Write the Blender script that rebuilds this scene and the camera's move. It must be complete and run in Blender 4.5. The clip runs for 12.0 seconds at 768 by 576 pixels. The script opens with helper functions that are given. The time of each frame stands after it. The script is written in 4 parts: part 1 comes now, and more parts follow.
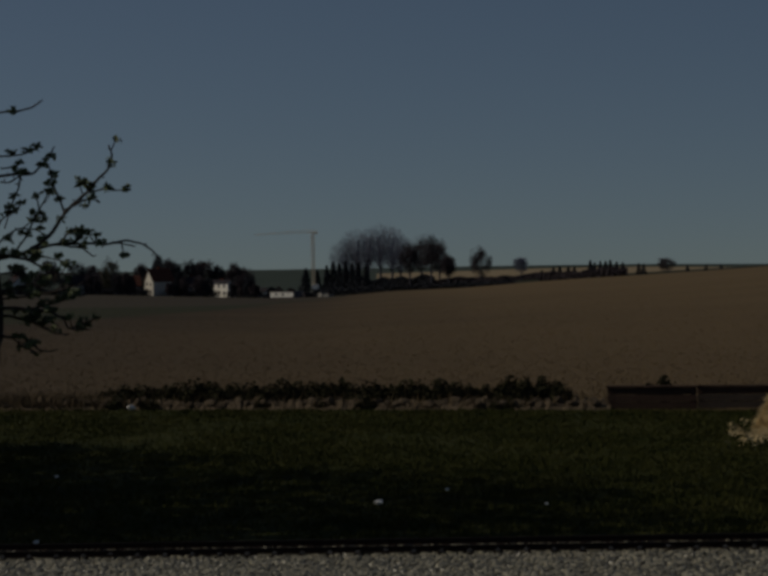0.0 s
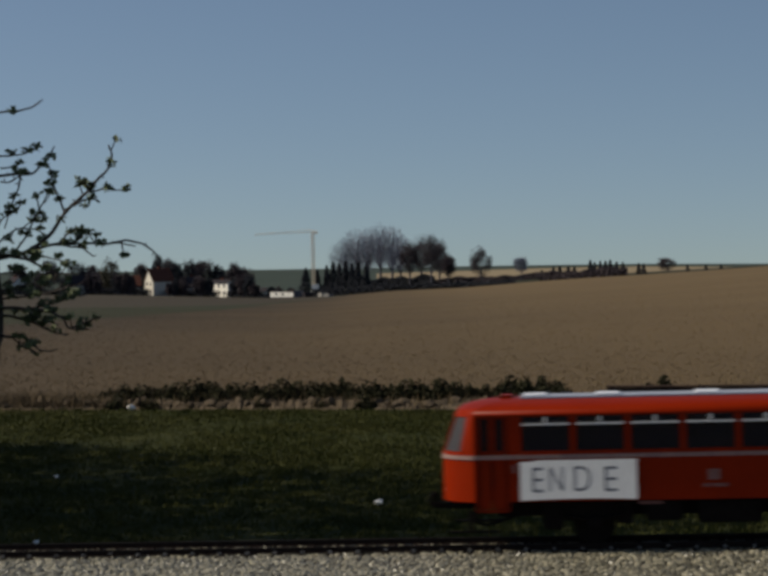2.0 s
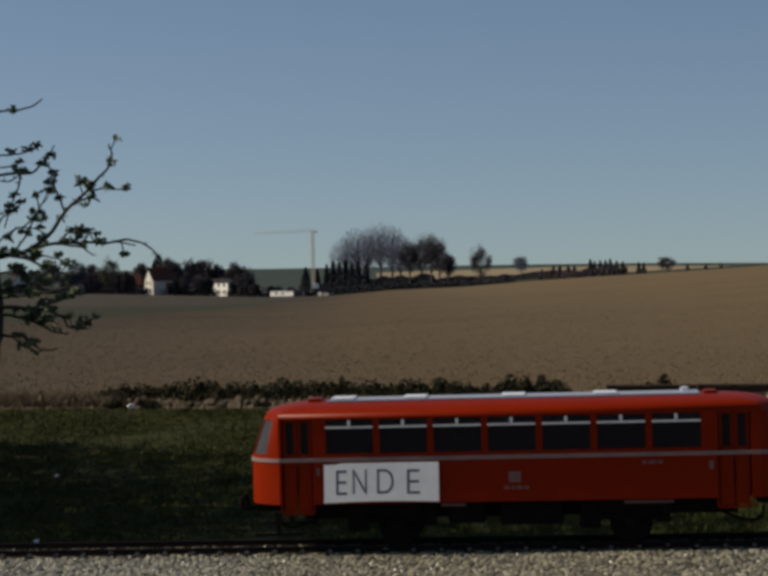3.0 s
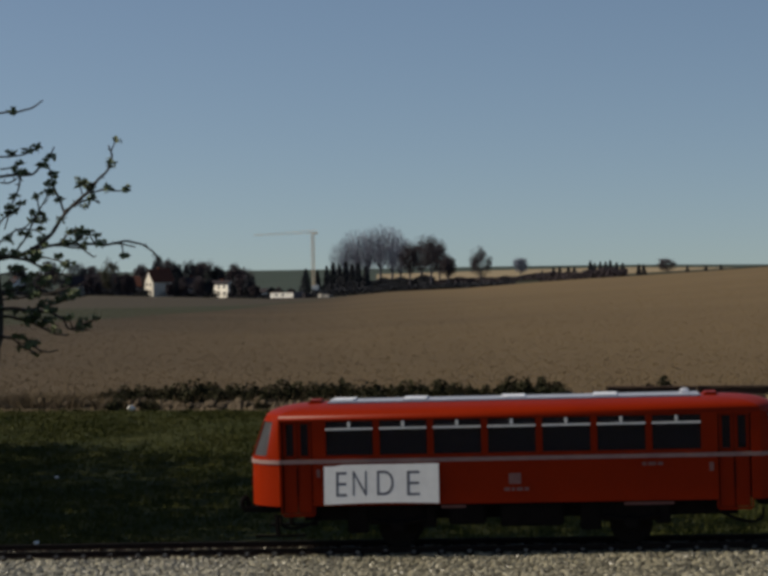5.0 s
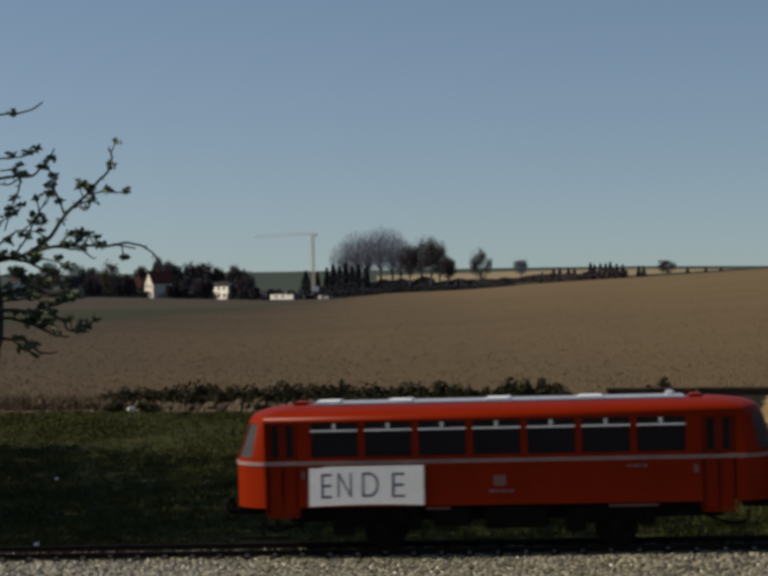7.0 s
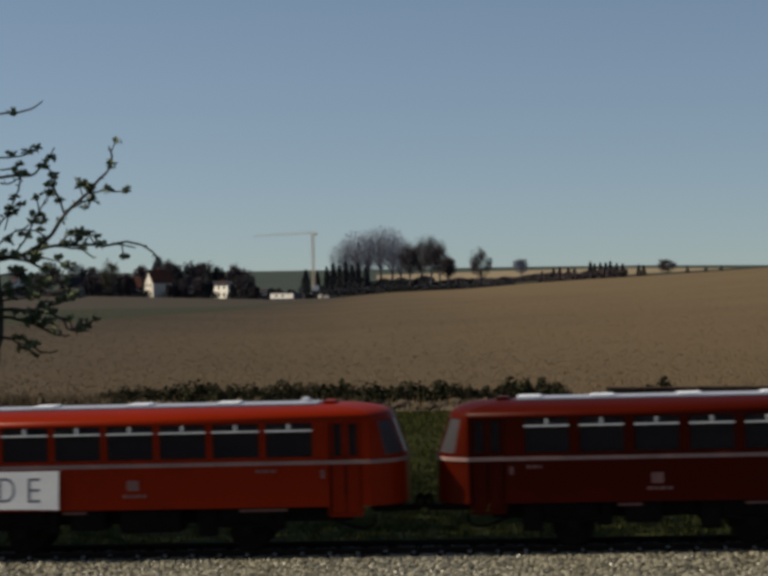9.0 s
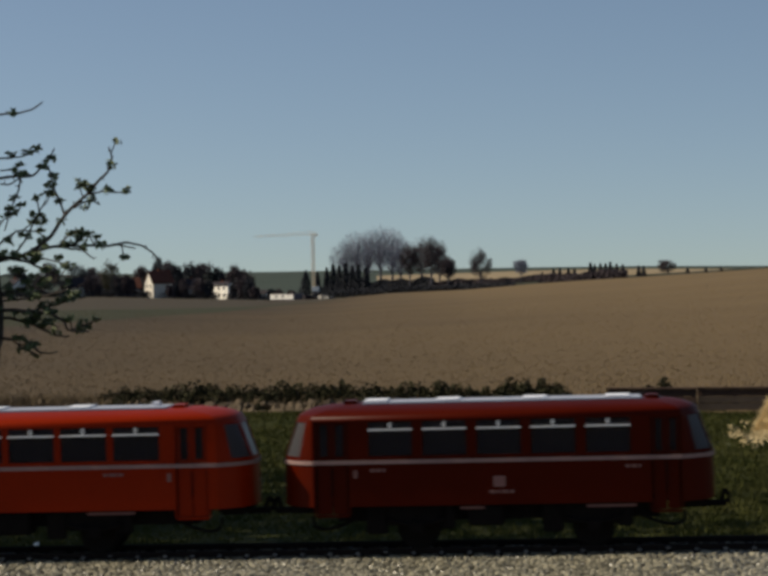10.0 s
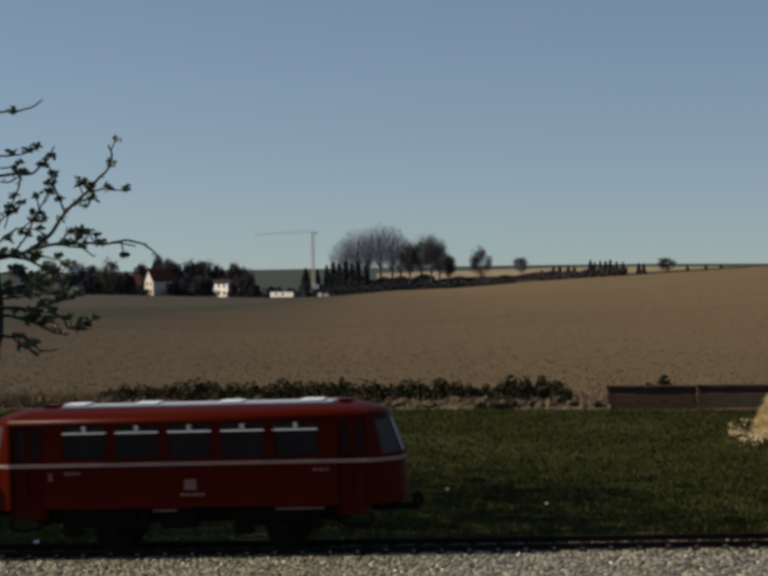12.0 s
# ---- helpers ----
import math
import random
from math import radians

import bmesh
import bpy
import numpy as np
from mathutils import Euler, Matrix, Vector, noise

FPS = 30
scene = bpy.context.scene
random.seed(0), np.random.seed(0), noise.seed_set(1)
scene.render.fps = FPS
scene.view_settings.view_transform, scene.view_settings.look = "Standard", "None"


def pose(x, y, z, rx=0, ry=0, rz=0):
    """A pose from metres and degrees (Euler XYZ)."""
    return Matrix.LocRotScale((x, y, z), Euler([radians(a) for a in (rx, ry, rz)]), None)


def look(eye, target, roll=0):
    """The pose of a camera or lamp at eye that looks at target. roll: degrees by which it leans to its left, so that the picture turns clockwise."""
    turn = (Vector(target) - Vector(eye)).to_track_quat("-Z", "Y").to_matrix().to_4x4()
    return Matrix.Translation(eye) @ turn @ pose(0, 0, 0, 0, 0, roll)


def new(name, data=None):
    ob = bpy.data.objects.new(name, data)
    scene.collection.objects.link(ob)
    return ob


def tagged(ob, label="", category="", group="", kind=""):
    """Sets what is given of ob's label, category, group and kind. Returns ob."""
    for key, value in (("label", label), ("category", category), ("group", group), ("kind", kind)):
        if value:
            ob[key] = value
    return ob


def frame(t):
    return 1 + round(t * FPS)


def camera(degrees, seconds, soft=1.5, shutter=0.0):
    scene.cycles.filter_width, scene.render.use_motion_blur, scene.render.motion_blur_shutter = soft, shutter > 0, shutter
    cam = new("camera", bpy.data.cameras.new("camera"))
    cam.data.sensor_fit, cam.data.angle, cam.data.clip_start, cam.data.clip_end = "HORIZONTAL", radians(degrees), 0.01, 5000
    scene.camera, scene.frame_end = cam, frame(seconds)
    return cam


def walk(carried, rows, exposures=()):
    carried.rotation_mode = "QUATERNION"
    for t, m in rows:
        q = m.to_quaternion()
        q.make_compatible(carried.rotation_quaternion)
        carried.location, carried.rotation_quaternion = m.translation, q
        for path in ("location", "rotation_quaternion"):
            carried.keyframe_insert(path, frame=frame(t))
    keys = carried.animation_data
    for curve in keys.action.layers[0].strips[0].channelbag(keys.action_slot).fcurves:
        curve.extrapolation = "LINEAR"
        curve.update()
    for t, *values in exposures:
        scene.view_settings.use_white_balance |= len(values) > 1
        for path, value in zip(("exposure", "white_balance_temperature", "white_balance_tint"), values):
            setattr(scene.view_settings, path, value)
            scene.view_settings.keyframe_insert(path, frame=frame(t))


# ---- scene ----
EYE = (0.0, 0.0, 2.2)
LEAN = -1.2


def aim(weave=0.0):
    """The standing camera, tilted by the weave of the film in the gate (milliradians)."""
    return look(EYE, (0.0, 100.0, 2.2 - 0.884 + 0.1 * weave), LEAN)


cam = camera(20.66, 12.0, soft=3.7, shutter=0.7)
walk(cam, [(t, aim(w)) for t, w in (
    (0, -0.62), (0.5, 0.4), (1, 0), (1.5, 0.7), (2, -0.7), (2.5, 0.5), (3, -1.1), (3.5, -0.4), (4.5, -0.1), (5, -0.35), (5.5, 0.1), (6, 0),
    (6.5, -0.1), (7, 0.4), (7.5, 0.1), (8.5, 0), (9, 0), (9.5, 0.3), (10, 0.35), (10.5, 0), (11, 0.3), (11.5, 0.3), (12, -0.73))],
    exposures=[(0.0, -1.75, 7000, 10), (0.1, -1.5, 7000, 10), (0.2, -1.1, 7000, 10), (0.3, -0.75, 7000, 10), (0.4, -0.62, 7000, 10), (0.6, -0.42, 7000, 10), (0.9, -0.22, 7000, 10), (2.0, -0.14, 7000, 10), (6.0, 0.0, 7150, 10), (9.0, 0.06, 7300, 10), (10.5, 0.2, 7350, 10), (12.0, 0.06, 7300, 10)])

# ---- world and sun ----
SUN_FROM_LEFT, SUN_UP = radians(4), radians(38)
world = bpy.data.worlds.new("world")
scene.world = world
world.use_nodes = True
wn = world.node_tree
sky = wn.nodes.new("ShaderNodeTexSky")
sky.sky_type = "NISHITA"
sky.sun_disc = False
sky.sun_elevation = SUN_UP
sky.sun_rotation = radians(-86)
sky.air_density, sky.dust_density, sky.ozone_density = 1.0, 1.0, 3.0
wn.nodes["Background"].inputs["Strength"].default_value = 0.090
# the clear upper air comes down close to the horizon on this crisp spring day
ways, air, unit = wn.nodes.new("ShaderNodeTexCoord"), wn.nodes.new("ShaderNodeMapping"), wn.nodes.new("ShaderNodeVectorMath")
air.inputs["Location"].default_value, air.inputs["Scale"].default_value = (0, 0, 0.08), (1, 1, 1.4)
unit.operation = "NORMALIZE"
wn.links.new(ways.outputs["Generated"], air.inputs["Vector"])
wn.links.new(air.outputs["Vector"], unit.inputs[0])
wn.links.new(unit.outputs["Vector"], sky.inputs["Vector"])
wn.links.new(sky.outputs["Color"], wn.nodes["Background"].inputs["Color"])
sun_data = bpy.data.lights.new("sun", "SUN")
sun_data.energy, sun_data.angle, sun_data.color = 4.2, radians(0.5), (1.0, 0.93, 0.82)
sun = new("sun", sun_data)
sun_way = Vector((-math.cos(SUN_UP) * math.cos(SUN_FROM_LEFT), math.cos(SUN_UP) * math.sin(SUN_FROM_LEFT), math.sin(SUN_UP)))
sun.matrix_world = look(sun_way * 60, (0, 0, 0))


# ---- materials ----
def mat(name, a, b=None, scale=20.0, rough=0.8, metal=0.0, bump=0.0, fine=6.0, coat=0.0, island=0.0, spec=0.5, obj=0.0):
    """A surface that wanders between two colours at two scales, with fine relief."""
    m = bpy.data.materials.new(name)
    m.use_nodes = True
    n, l = m.node_tree.nodes, m.node_tree.links
    p = n["Principled BSDF"]
    p.inputs["Roughness"].default_value, p.inputs["Metallic"].default_value = rough, metal
    p.inputs["Coat Weight"].default_value, p.inputs["Coat Roughness"].default_value = coat, 0.3
    p.inputs["Specular IOR Level"].default_value = spec
    b = b or tuple(0.75 * c for c in a)
    co = n.new("ShaderNodeNewGeometry")
    t1, t2 = n.new("ShaderNodeTexNoise"), n.new("ShaderNodeTexNoise")
    t1.inputs["Scale"].default_value, t2.inputs["Scale"].default_value = scale, scale * fine
    t1.inputs["Detail"].default_value, t2.inputs["Detail"].default_value = 4, 3
    for t in (t1, t2):
        l.new(co.outputs["Position"], t.inputs["Vector"])
    s = n.new("ShaderNodeMath")
    s.operation = "ADD"
    l.new(t1.outputs["Fac"], s.inputs[0]), l.new(t2.outputs["Fac"], s.inputs[1])
    last = s
    for amount, node, socket in ((island, co, "Random Per Island"), (obj, None, "Random")):
        if amount:
            node = node or n.new("ShaderNodeObjectInfo")
            k = n.new("ShaderNodeMath")
            k.operation = "MULTIPLY_ADD"
            k.inputs[1].default_value = amount
            l.new(node.outputs[socket], k.inputs[0]), l.new(last.outputs[0], k.inputs[2])
            o = n.new("ShaderNodeMath")
            o.inputs[1].default_value = -amount / 2
            l.new(k.outputs[0], o.inputs[0])
            last = o
    r = n.new("ShaderNodeMapRange")
    r.inputs["From Min"].default_value, r.inputs["From Max"].default_value = 0.7, 1.3
    l.new(last.outputs[0], r.inputs["Value"])
    mix = n.new("ShaderNodeMix")
    mix.data_type = "RGBA"
    mix.inputs["A"].default_value, mix.inputs["B"].default_value = (*a, 1), (*b, 1)
    l.new(r.outputs["Result"], mix.inputs["Factor"])
    l.new(mix.outputs["Result"], p.inputs["Base Color"])
    if bump:
        bp = n.new("ShaderNodeBump")
        bp.inputs["Strength"].default_value, bp.inputs["Distance"].default_value = 0.6, bump
        l.new(t2.outputs["Fac"], bp.inputs["Height"]), l.new(bp.outputs["Normal"], p.inputs["Normal"])
    return m


def glass_mat(name, tint, rough=0.05, ior=1.45):
    m = mat(name, tint, tint, rough=rough)
    p = m.node_tree.nodes["Principled BSDF"]
    p.inputs["Transmission Weight"].default_value = 0.9
    p.inputs["IOR"].default_value = ior
    return m


LAWN = mat("lawn", (0.018, 0.024, 0.006), (0.047, 0.047, 0.015), 1.1, 0.95, bump=0.03, fine=7, spec=0.05)
BLADE = mat("grass_blade", (0.020, 0.027, 0.006), (0.062, 0.062, 0.019), 1.1, 0.8, island=0.25, spec=0.03)
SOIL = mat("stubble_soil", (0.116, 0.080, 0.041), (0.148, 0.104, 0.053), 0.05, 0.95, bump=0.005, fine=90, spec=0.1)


def west_falloff(m, dark, west, east, most):
    """Painted lens falloff: the colour darkens towards the west, with a wandering edge."""
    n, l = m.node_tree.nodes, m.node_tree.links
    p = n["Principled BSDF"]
    # dry: the even colour before the falloff
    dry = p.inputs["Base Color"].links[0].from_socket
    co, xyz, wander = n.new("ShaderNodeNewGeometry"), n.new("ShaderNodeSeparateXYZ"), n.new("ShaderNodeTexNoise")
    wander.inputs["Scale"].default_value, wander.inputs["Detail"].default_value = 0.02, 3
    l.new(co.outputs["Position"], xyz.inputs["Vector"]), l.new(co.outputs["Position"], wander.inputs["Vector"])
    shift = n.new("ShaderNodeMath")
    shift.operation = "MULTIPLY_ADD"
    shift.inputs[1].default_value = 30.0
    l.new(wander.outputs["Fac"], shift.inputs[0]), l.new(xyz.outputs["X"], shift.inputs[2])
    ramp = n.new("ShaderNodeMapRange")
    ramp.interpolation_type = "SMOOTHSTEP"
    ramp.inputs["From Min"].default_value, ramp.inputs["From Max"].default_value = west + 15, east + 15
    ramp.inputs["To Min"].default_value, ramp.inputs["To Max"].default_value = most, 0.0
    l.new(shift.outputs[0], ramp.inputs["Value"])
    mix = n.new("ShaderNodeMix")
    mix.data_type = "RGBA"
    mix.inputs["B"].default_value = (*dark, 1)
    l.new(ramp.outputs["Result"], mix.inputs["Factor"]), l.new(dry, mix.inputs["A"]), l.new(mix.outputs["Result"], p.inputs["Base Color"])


# lens edge darkening put into the soil and stalk colours
west_falloff(SOIL, (0.034, 0.026, 0.018), -40.0, 30.0, 1.0)
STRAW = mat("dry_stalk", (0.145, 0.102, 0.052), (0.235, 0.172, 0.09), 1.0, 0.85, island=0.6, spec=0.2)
west_falloff(STRAW, (0.050, 0.038, 0.026), -30.0, 22.0, 1.0)
OLIVE = mat("young_crop", (0.048, 0.040, 0.028), (0.060, 0.049, 0.034), 0.02, 0.95, bump=0.05, fine=60, spec=0.1)
GREENROW = mat("green_row", (0.030, 0.034, 0.017), (0.044, 0.043, 0.023), 0.02, 0.95, fine=60, spec=0.1)
VERGE = mat("verge", (0.020, 0.022, 0.012), (0.032, 0.032, 0.017), 0.03, 0.95, fine=12, spec=0.1)
PALE = mat("far_stubble", (0.21, 0.165, 0.10), (0.26, 0.205, 0.125), 0.01, 0.95, fine=12, spec=0.1)
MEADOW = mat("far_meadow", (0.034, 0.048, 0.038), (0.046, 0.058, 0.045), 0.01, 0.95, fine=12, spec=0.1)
GRAVEL = mat("gravel_bed", (0.16, 0.14, 0.10), (0.24, 0.21, 0.16), 300, 0.9, bump=0.0004, spec=0.2)
PEBBLE = mat("pebble", (0.062, 0.057, 0.036), (0.285, 0.26, 0.18), 250, 0.4, island=0.8)
CONCRETE = mat("concrete", (0.30, 0.29, 0.26), (0.22, 0.21, 0.19), 6, 0.9, bump=0.002)
RUST = mat("rail_steel", (0.022, 0.014, 0.011), (0.013, 0.009, 0.008), 400, 0.85, 0.0, spec=0.08)
HEAD = mat("rail_head", (0.026, 0.021, 0.018), (0.015, 0.012, 0.011), 300, 0.8, 0.0, spec=0.06)
TIE = mat("sleeper_brown", (0.024, 0.017, 0.013), (0.014, 0.011, 0.009), 300, 0.9, obj=0.4, spec=0.05)
CLIP = mat("clip_steel", (0.16, 0.15, 0.135), (0.09, 0.085, 0.08), 500, 0.45, 0.3, obj=1.2)
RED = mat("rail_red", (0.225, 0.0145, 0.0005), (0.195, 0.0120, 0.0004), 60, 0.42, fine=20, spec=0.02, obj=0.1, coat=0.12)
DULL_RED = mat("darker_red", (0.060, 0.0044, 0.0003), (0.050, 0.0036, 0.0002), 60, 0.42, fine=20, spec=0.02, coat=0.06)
TRIM = mat("cream_trim", (0.29, 0.19, 0.17), (0.22, 0.14, 0.13), 200, 0.6, spec=0.1)
SILVER = mat("silver_bar", (0.80, 0.79, 0.78), (0.68, 0.67, 0.66), 200, 0.35, 0.3)
ROOFGREY = mat("pale_roof_grey", (0.36, 0.37, 0.41), (0.28, 0.29, 0.33), 200, 0.4)
ROOFWHITE = mat("roof_white", (0.85, 0.85, 0.86), (0.7, 0.7, 0.72), 200, 0.3)
BLACK = mat("chassis_black", (0.006, 0.005, 0.005), (0.011, 0.009, 0.008), 250, 0.9, spec=0.04)
STEEL = mat("wheel_steel", (0.010, 0.008, 0.007), (0.007, 0.006, 0.005), 250, 0.8, 0.0, spec=0.08)
INSIDE = mat("interior_brown", (0.018, 0.008, 0.006), (0.011, 0.006, 0.005), 150, 0.9, spec=0.05)
PANE = glass_mat("window_glass", (0.16, 0.14, 0.17), 0.06, 1.25)
END_PANE = glass_mat("hazy_end_glass", (0.13, 0.128, 0.135), 0.3, 1.15)
END_PANE.node_tree.nodes["Principled BSDF"].inputs["Transmission Weight"].default_value = 0.65
PAPER = mat("white_paper", (0.76, 0.755, 0.73), (0.68, 0.675, 0.655), 90, 0.7, spec=0.2)
INK = mat("dark_ink", (0.06, 0.065, 0.085), (0.12, 0.125, 0.15), 500, 0.8)
LETTER = mat("pale_lettering", (0.21, 0.11, 0.10), (0.15, 0.075, 0.07), 500, 0.8, spec=0.1)
BARK = mat("bark", (0.050, 0.036, 0.026), (0.025, 0.019, 0.015), 30, 0.9, bump=0.003)
LEAF = mat("young_leaf", (0.075, 0.100, 0.048), (0.13, 0.155, 0.075), 12, 0.6, island=0.6, spec=0.2)
# aerial haze painted into the next four colours: paler and bluer
FARBARK = mat("hazy_bark", (0.11, 0.105, 0.12), (0.080, 0.076, 0.088), 0.5, 0.95, spec=0.05)
TWIG = mat("hazy_twigs", (0.25, 0.265, 0.32), (0.18, 0.19, 0.235), 0.2, 0.95, island=0.3, spec=0.05)
BROWNBUD = mat("hazy_brown_buds", (0.078, 0.064, 0.068), (0.054, 0.045, 0.050), 0.2, 0.95, island=0.4, spec=0.05)
NEEDLE = mat("hazy_dark_conifer", (0.032, 0.035, 0.042), (0.046, 0.048, 0.054), 0.2, 0.95, island=0.4, spec=0.05)
OLIVETREE = mat("far_spring_leaf", (0.045, 0.045, 0.028), (0.07, 0.066, 0.04), 0.2, 0.95, island=0.5)
SHRUB = mat("border_shrub", (0.020, 0.021, 0.010), (0.042, 0.040, 0.019), 3, 0.85, island=0.6, spec=0.1)
STONE = mat("border_stone", (0.155, 0.118, 0.076), (0.085, 0.066, 0.046), 6, 0.9, island=0.8, bump=0.01, spec=0.1)
PLANK = mat("weathered_plank", (0.070, 0.045, 0.034), (0.045, 0.030, 0.024), 4, 0.95, bump=0.004, obj=0.6, spec=0.08)
GREYSTONE = mat("grey_brown_wall", (0.075, 0.06, 0.048), (0.055, 0.044, 0.037), 5, 0.95, bump=0.006, spec=0.08)
HAY = mat("hay", (0.50, 0.38, 0.19), (0.66, 0.52, 0.29), 5, 0.9, island=0.6)
WHITEWALL = mat("white_render", (0.80, 0.78, 0.70), (0.74, 0.71, 0.64), 0.3, 0.9)
GREYWALL = mat("grey_render", (0.10, 0.10, 0.12), (0.075, 0.075, 0.09), 0.3, 0.9)
CREAMWALL = mat("cream_render", (0.66, 0.62, 0.53), (0.58, 0.54, 0.46), 0.3, 0.9)
TILE_RED = mat("roof_tile_red", (0.115, 0.045, 0.030), (0.085, 0.036, 0.026), 0.6, 0.9, spec=0.1)
TILE_DARK = mat("roof_tile_dark", (0.040, 0.034, 0.038), (0.028, 0.025, 0.029), 0.6, 0.9, spec=0.1)
DARKGLASS = mat("dark_window", (0.020, 0.022, 0.026), (0.03, 0.032, 0.036), 1, 0.15)
CRANE_PAINT = mat("crane_ochre", (0.74, 0.60, 0.42), (0.66, 0.53, 0.37), 0.4, 0.6)
WHITEPAINT = mat("white_metal", (0.8, 0.78, 0.72), (0.7, 0.68, 0.62), 0.5, 0.5)


# ---- building helpers ----
def mesh(name, bm, material, smooth=False):
    me = bpy.data.meshes.new(name)
    bm.to_mesh(me)
    bm.free()
    me.materials.append(material)
    if smooth:
        for f in me.polygons:
            f.use_smooth = True
    return me


def part(name, bm, material, parent, label="", smooth=False):
    ob = new(name, bm if isinstance(bm, bpy.types.Mesh) else mesh(name, bm, material, smooth))
    ob.parent = parent
    return tagged(ob, label)


def skin(name, bm, material, parent, thickness, centre, label="", smooth=False):
    """A part made of one skin of faces, turned away from centre and thickened inwards."""
    bm.normal_update()
    if sum(f.normal.dot(f.calc_center_median() - Vector(centre)) * f.calc_area() for f in bm.faces) < 0:
        bmesh.ops.reverse_faces(bm, faces=bm.faces[:])
    ob = part(name, bm, material, parent, label, smooth)
    solid = ob.modifiers.new("thickness", "SOLIDIFY")
    solid.thickness, solid.offset = thickness, -1.0
    return ob


def thing(name, label, category, m=None, group="", kind=""):
    ob = new(name)
    ob.empty_display_size = 0.05
    if m is not None:
        ob.matrix_basis = m
    return tagged(ob, label, category, group, kind)


def lone(name, bm, material, label, category="", group="", kind="", smooth=False):
    return tagged(new(name, mesh(name, bm, material, smooth)), label, category, group, kind)


def raw(name, verts, faces, material):
    me = bpy.data.meshes.new(name)
    me.from_pydata([tuple(v) for v in verts], [], faces)
    me.materials.append(material)
    me.update()
    return me


def box(x0, x1, y0, y1, z0, z1, bevel=0.0, bm=None):
    bm = bm or bmesh.new()
    made = bmesh.ops.create_cube(bm, size=1.0)["verts"]
    for v in made:
        v.co = ((x0 + x1) / 2 + v.co.x * (x1 - x0), (y0 + y1) / 2 + v.co.y * (y1 - y0), (z0 + z1) / 2 + v.co.z * (z1 - z0))
    if bevel:
        es = list({e for v in made for e in v.link_edges})
        bmesh.ops.bevel(bm, geom=es, offset=bevel, segments=2, affect="EDGES")
    return bm


def tube(points, radii, sides=6, bm=None):
    """A tapered tube along points, closed at both ends."""
    bm = bm or bmesh.new()
    pts = [Vector(p) for p in points]
    rings = []
    for i, p in enumerate(pts):
        way = (pts[min(i + 1, len(pts) - 1)] - pts[max(i - 1, 0)]).normalized()
        side = way.cross(Vector((0.31, 0.17, 0.93))).normalized()
        up = side.cross(way)
        rings.append([bm.verts.new(p + float(radii[i]) * (math.cos(a) * side + math.sin(a) * up)) for a in (2 * math.pi * k / sides for k in range(sides))])
    for a, b in zip(rings, rings[1:]):
        for k in range(sides):
            bm.faces.new((a[k], a[(k + 1) % sides], b[(k + 1) % sides], b[k]))
    bm.faces.new(rings[0][::-1])
    bm.faces.new(rings[-1])
    return bm


def smooth_line(points, steps=4):
    """More points on a soft curve through the given ones."""
    p = [Vector(q) for q in points]
    p = [2 * p[0] - p[1]] + p + [2 * p[-1] - p[-2]]
    out = []
    for i in range(1, len(p) - 2):
        for k in range(steps):
            t = k / steps
            out.append(0.5 * (2 * p[i] + (p[i + 1] - p[i - 1]) * t + (2 * p[i - 1] - 5 * p[i] + 4 * p[i + 1] - p[i + 2]) * t * t
                              + (3 * p[i] - p[i - 1] - 3 * p[i + 1] + p[i + 2]) * t ** 3))
    return out + [p[-2]]


# ---- lie of the land: bearing b in milliradians from the lens axis, distance d in metres ----
FIELD_END = ([-182, -136, -52, -24, 4, 39, 73, 97, 120, 155, 182], [9.2, 9.9, 13.3, 13.0, 11.0, 10.1, 7.9, 6.7, 5.8, 4.2, 2.7])
FIELD_FAR = ([-182, -77, -24, 39, 97, 182], [880, 880, 760, 700, 560, 480])
RIDGE_DROP = ([-182, -52, 50, 120, 182], [-1.3, -0.3, 0.1, 1.2, 3.6])
RIDGE = 2300.0


def lands(b):
    """Distances and heights that shape the ground along a bearing."""
    hedge = 2.2 / (0.067 + 0.021e-3 * b)
    far = float(np.interp(b, *FIELD_FAR))
    z_far = 2.2 - far * 1e-3 * float(np.interp(b, *FIELD_END))
    z_ridge = 2.2 - RIDGE * 1e-3 * float(np.interp(b, *RIDGE_DROP))
    return hedge, far, z_far, z_ridge


def ground_z(b, d):
    hedge, far, z_far, z_ridge = lands(b)
    verge = far * 1.25
    if d <= hedge:
        return 0.0
    if d <= far:
        return z_far * (d - hedge) / (far - hedge)
    if d <= verge:
        return z_far
    if d <= RIDGE:
        return z_far + (z_ridge - z_far) * (d - verge) / (RIDGE - verge)
    return z_ridge


def spot(b, d, lift=0.0, turn=0.0):
    """A pose on the ground."""
    return pose(d * math.tan(b * 1e-3), d, ground_z(b, d) + lift, 0, 0, turn)


def strip_start(b):
    """Where the young crop begins at the foot of the stubble field."""
    hedge, far, z_far, _ = lands(b)
    drop = 1e-3 * float(np.interp(b, [-182, -136, -78, -24, 182], [23.0, 21.0, 18.4, 13.6, -9])) 
    k = z_far / (far - hedge)
    d = (2.2 + k * hedge) / (drop + k) if drop + k > 1e-4 else far
    return min(max(d, hedge + 5), far - 0.5) if b < -20 else far - 0.5


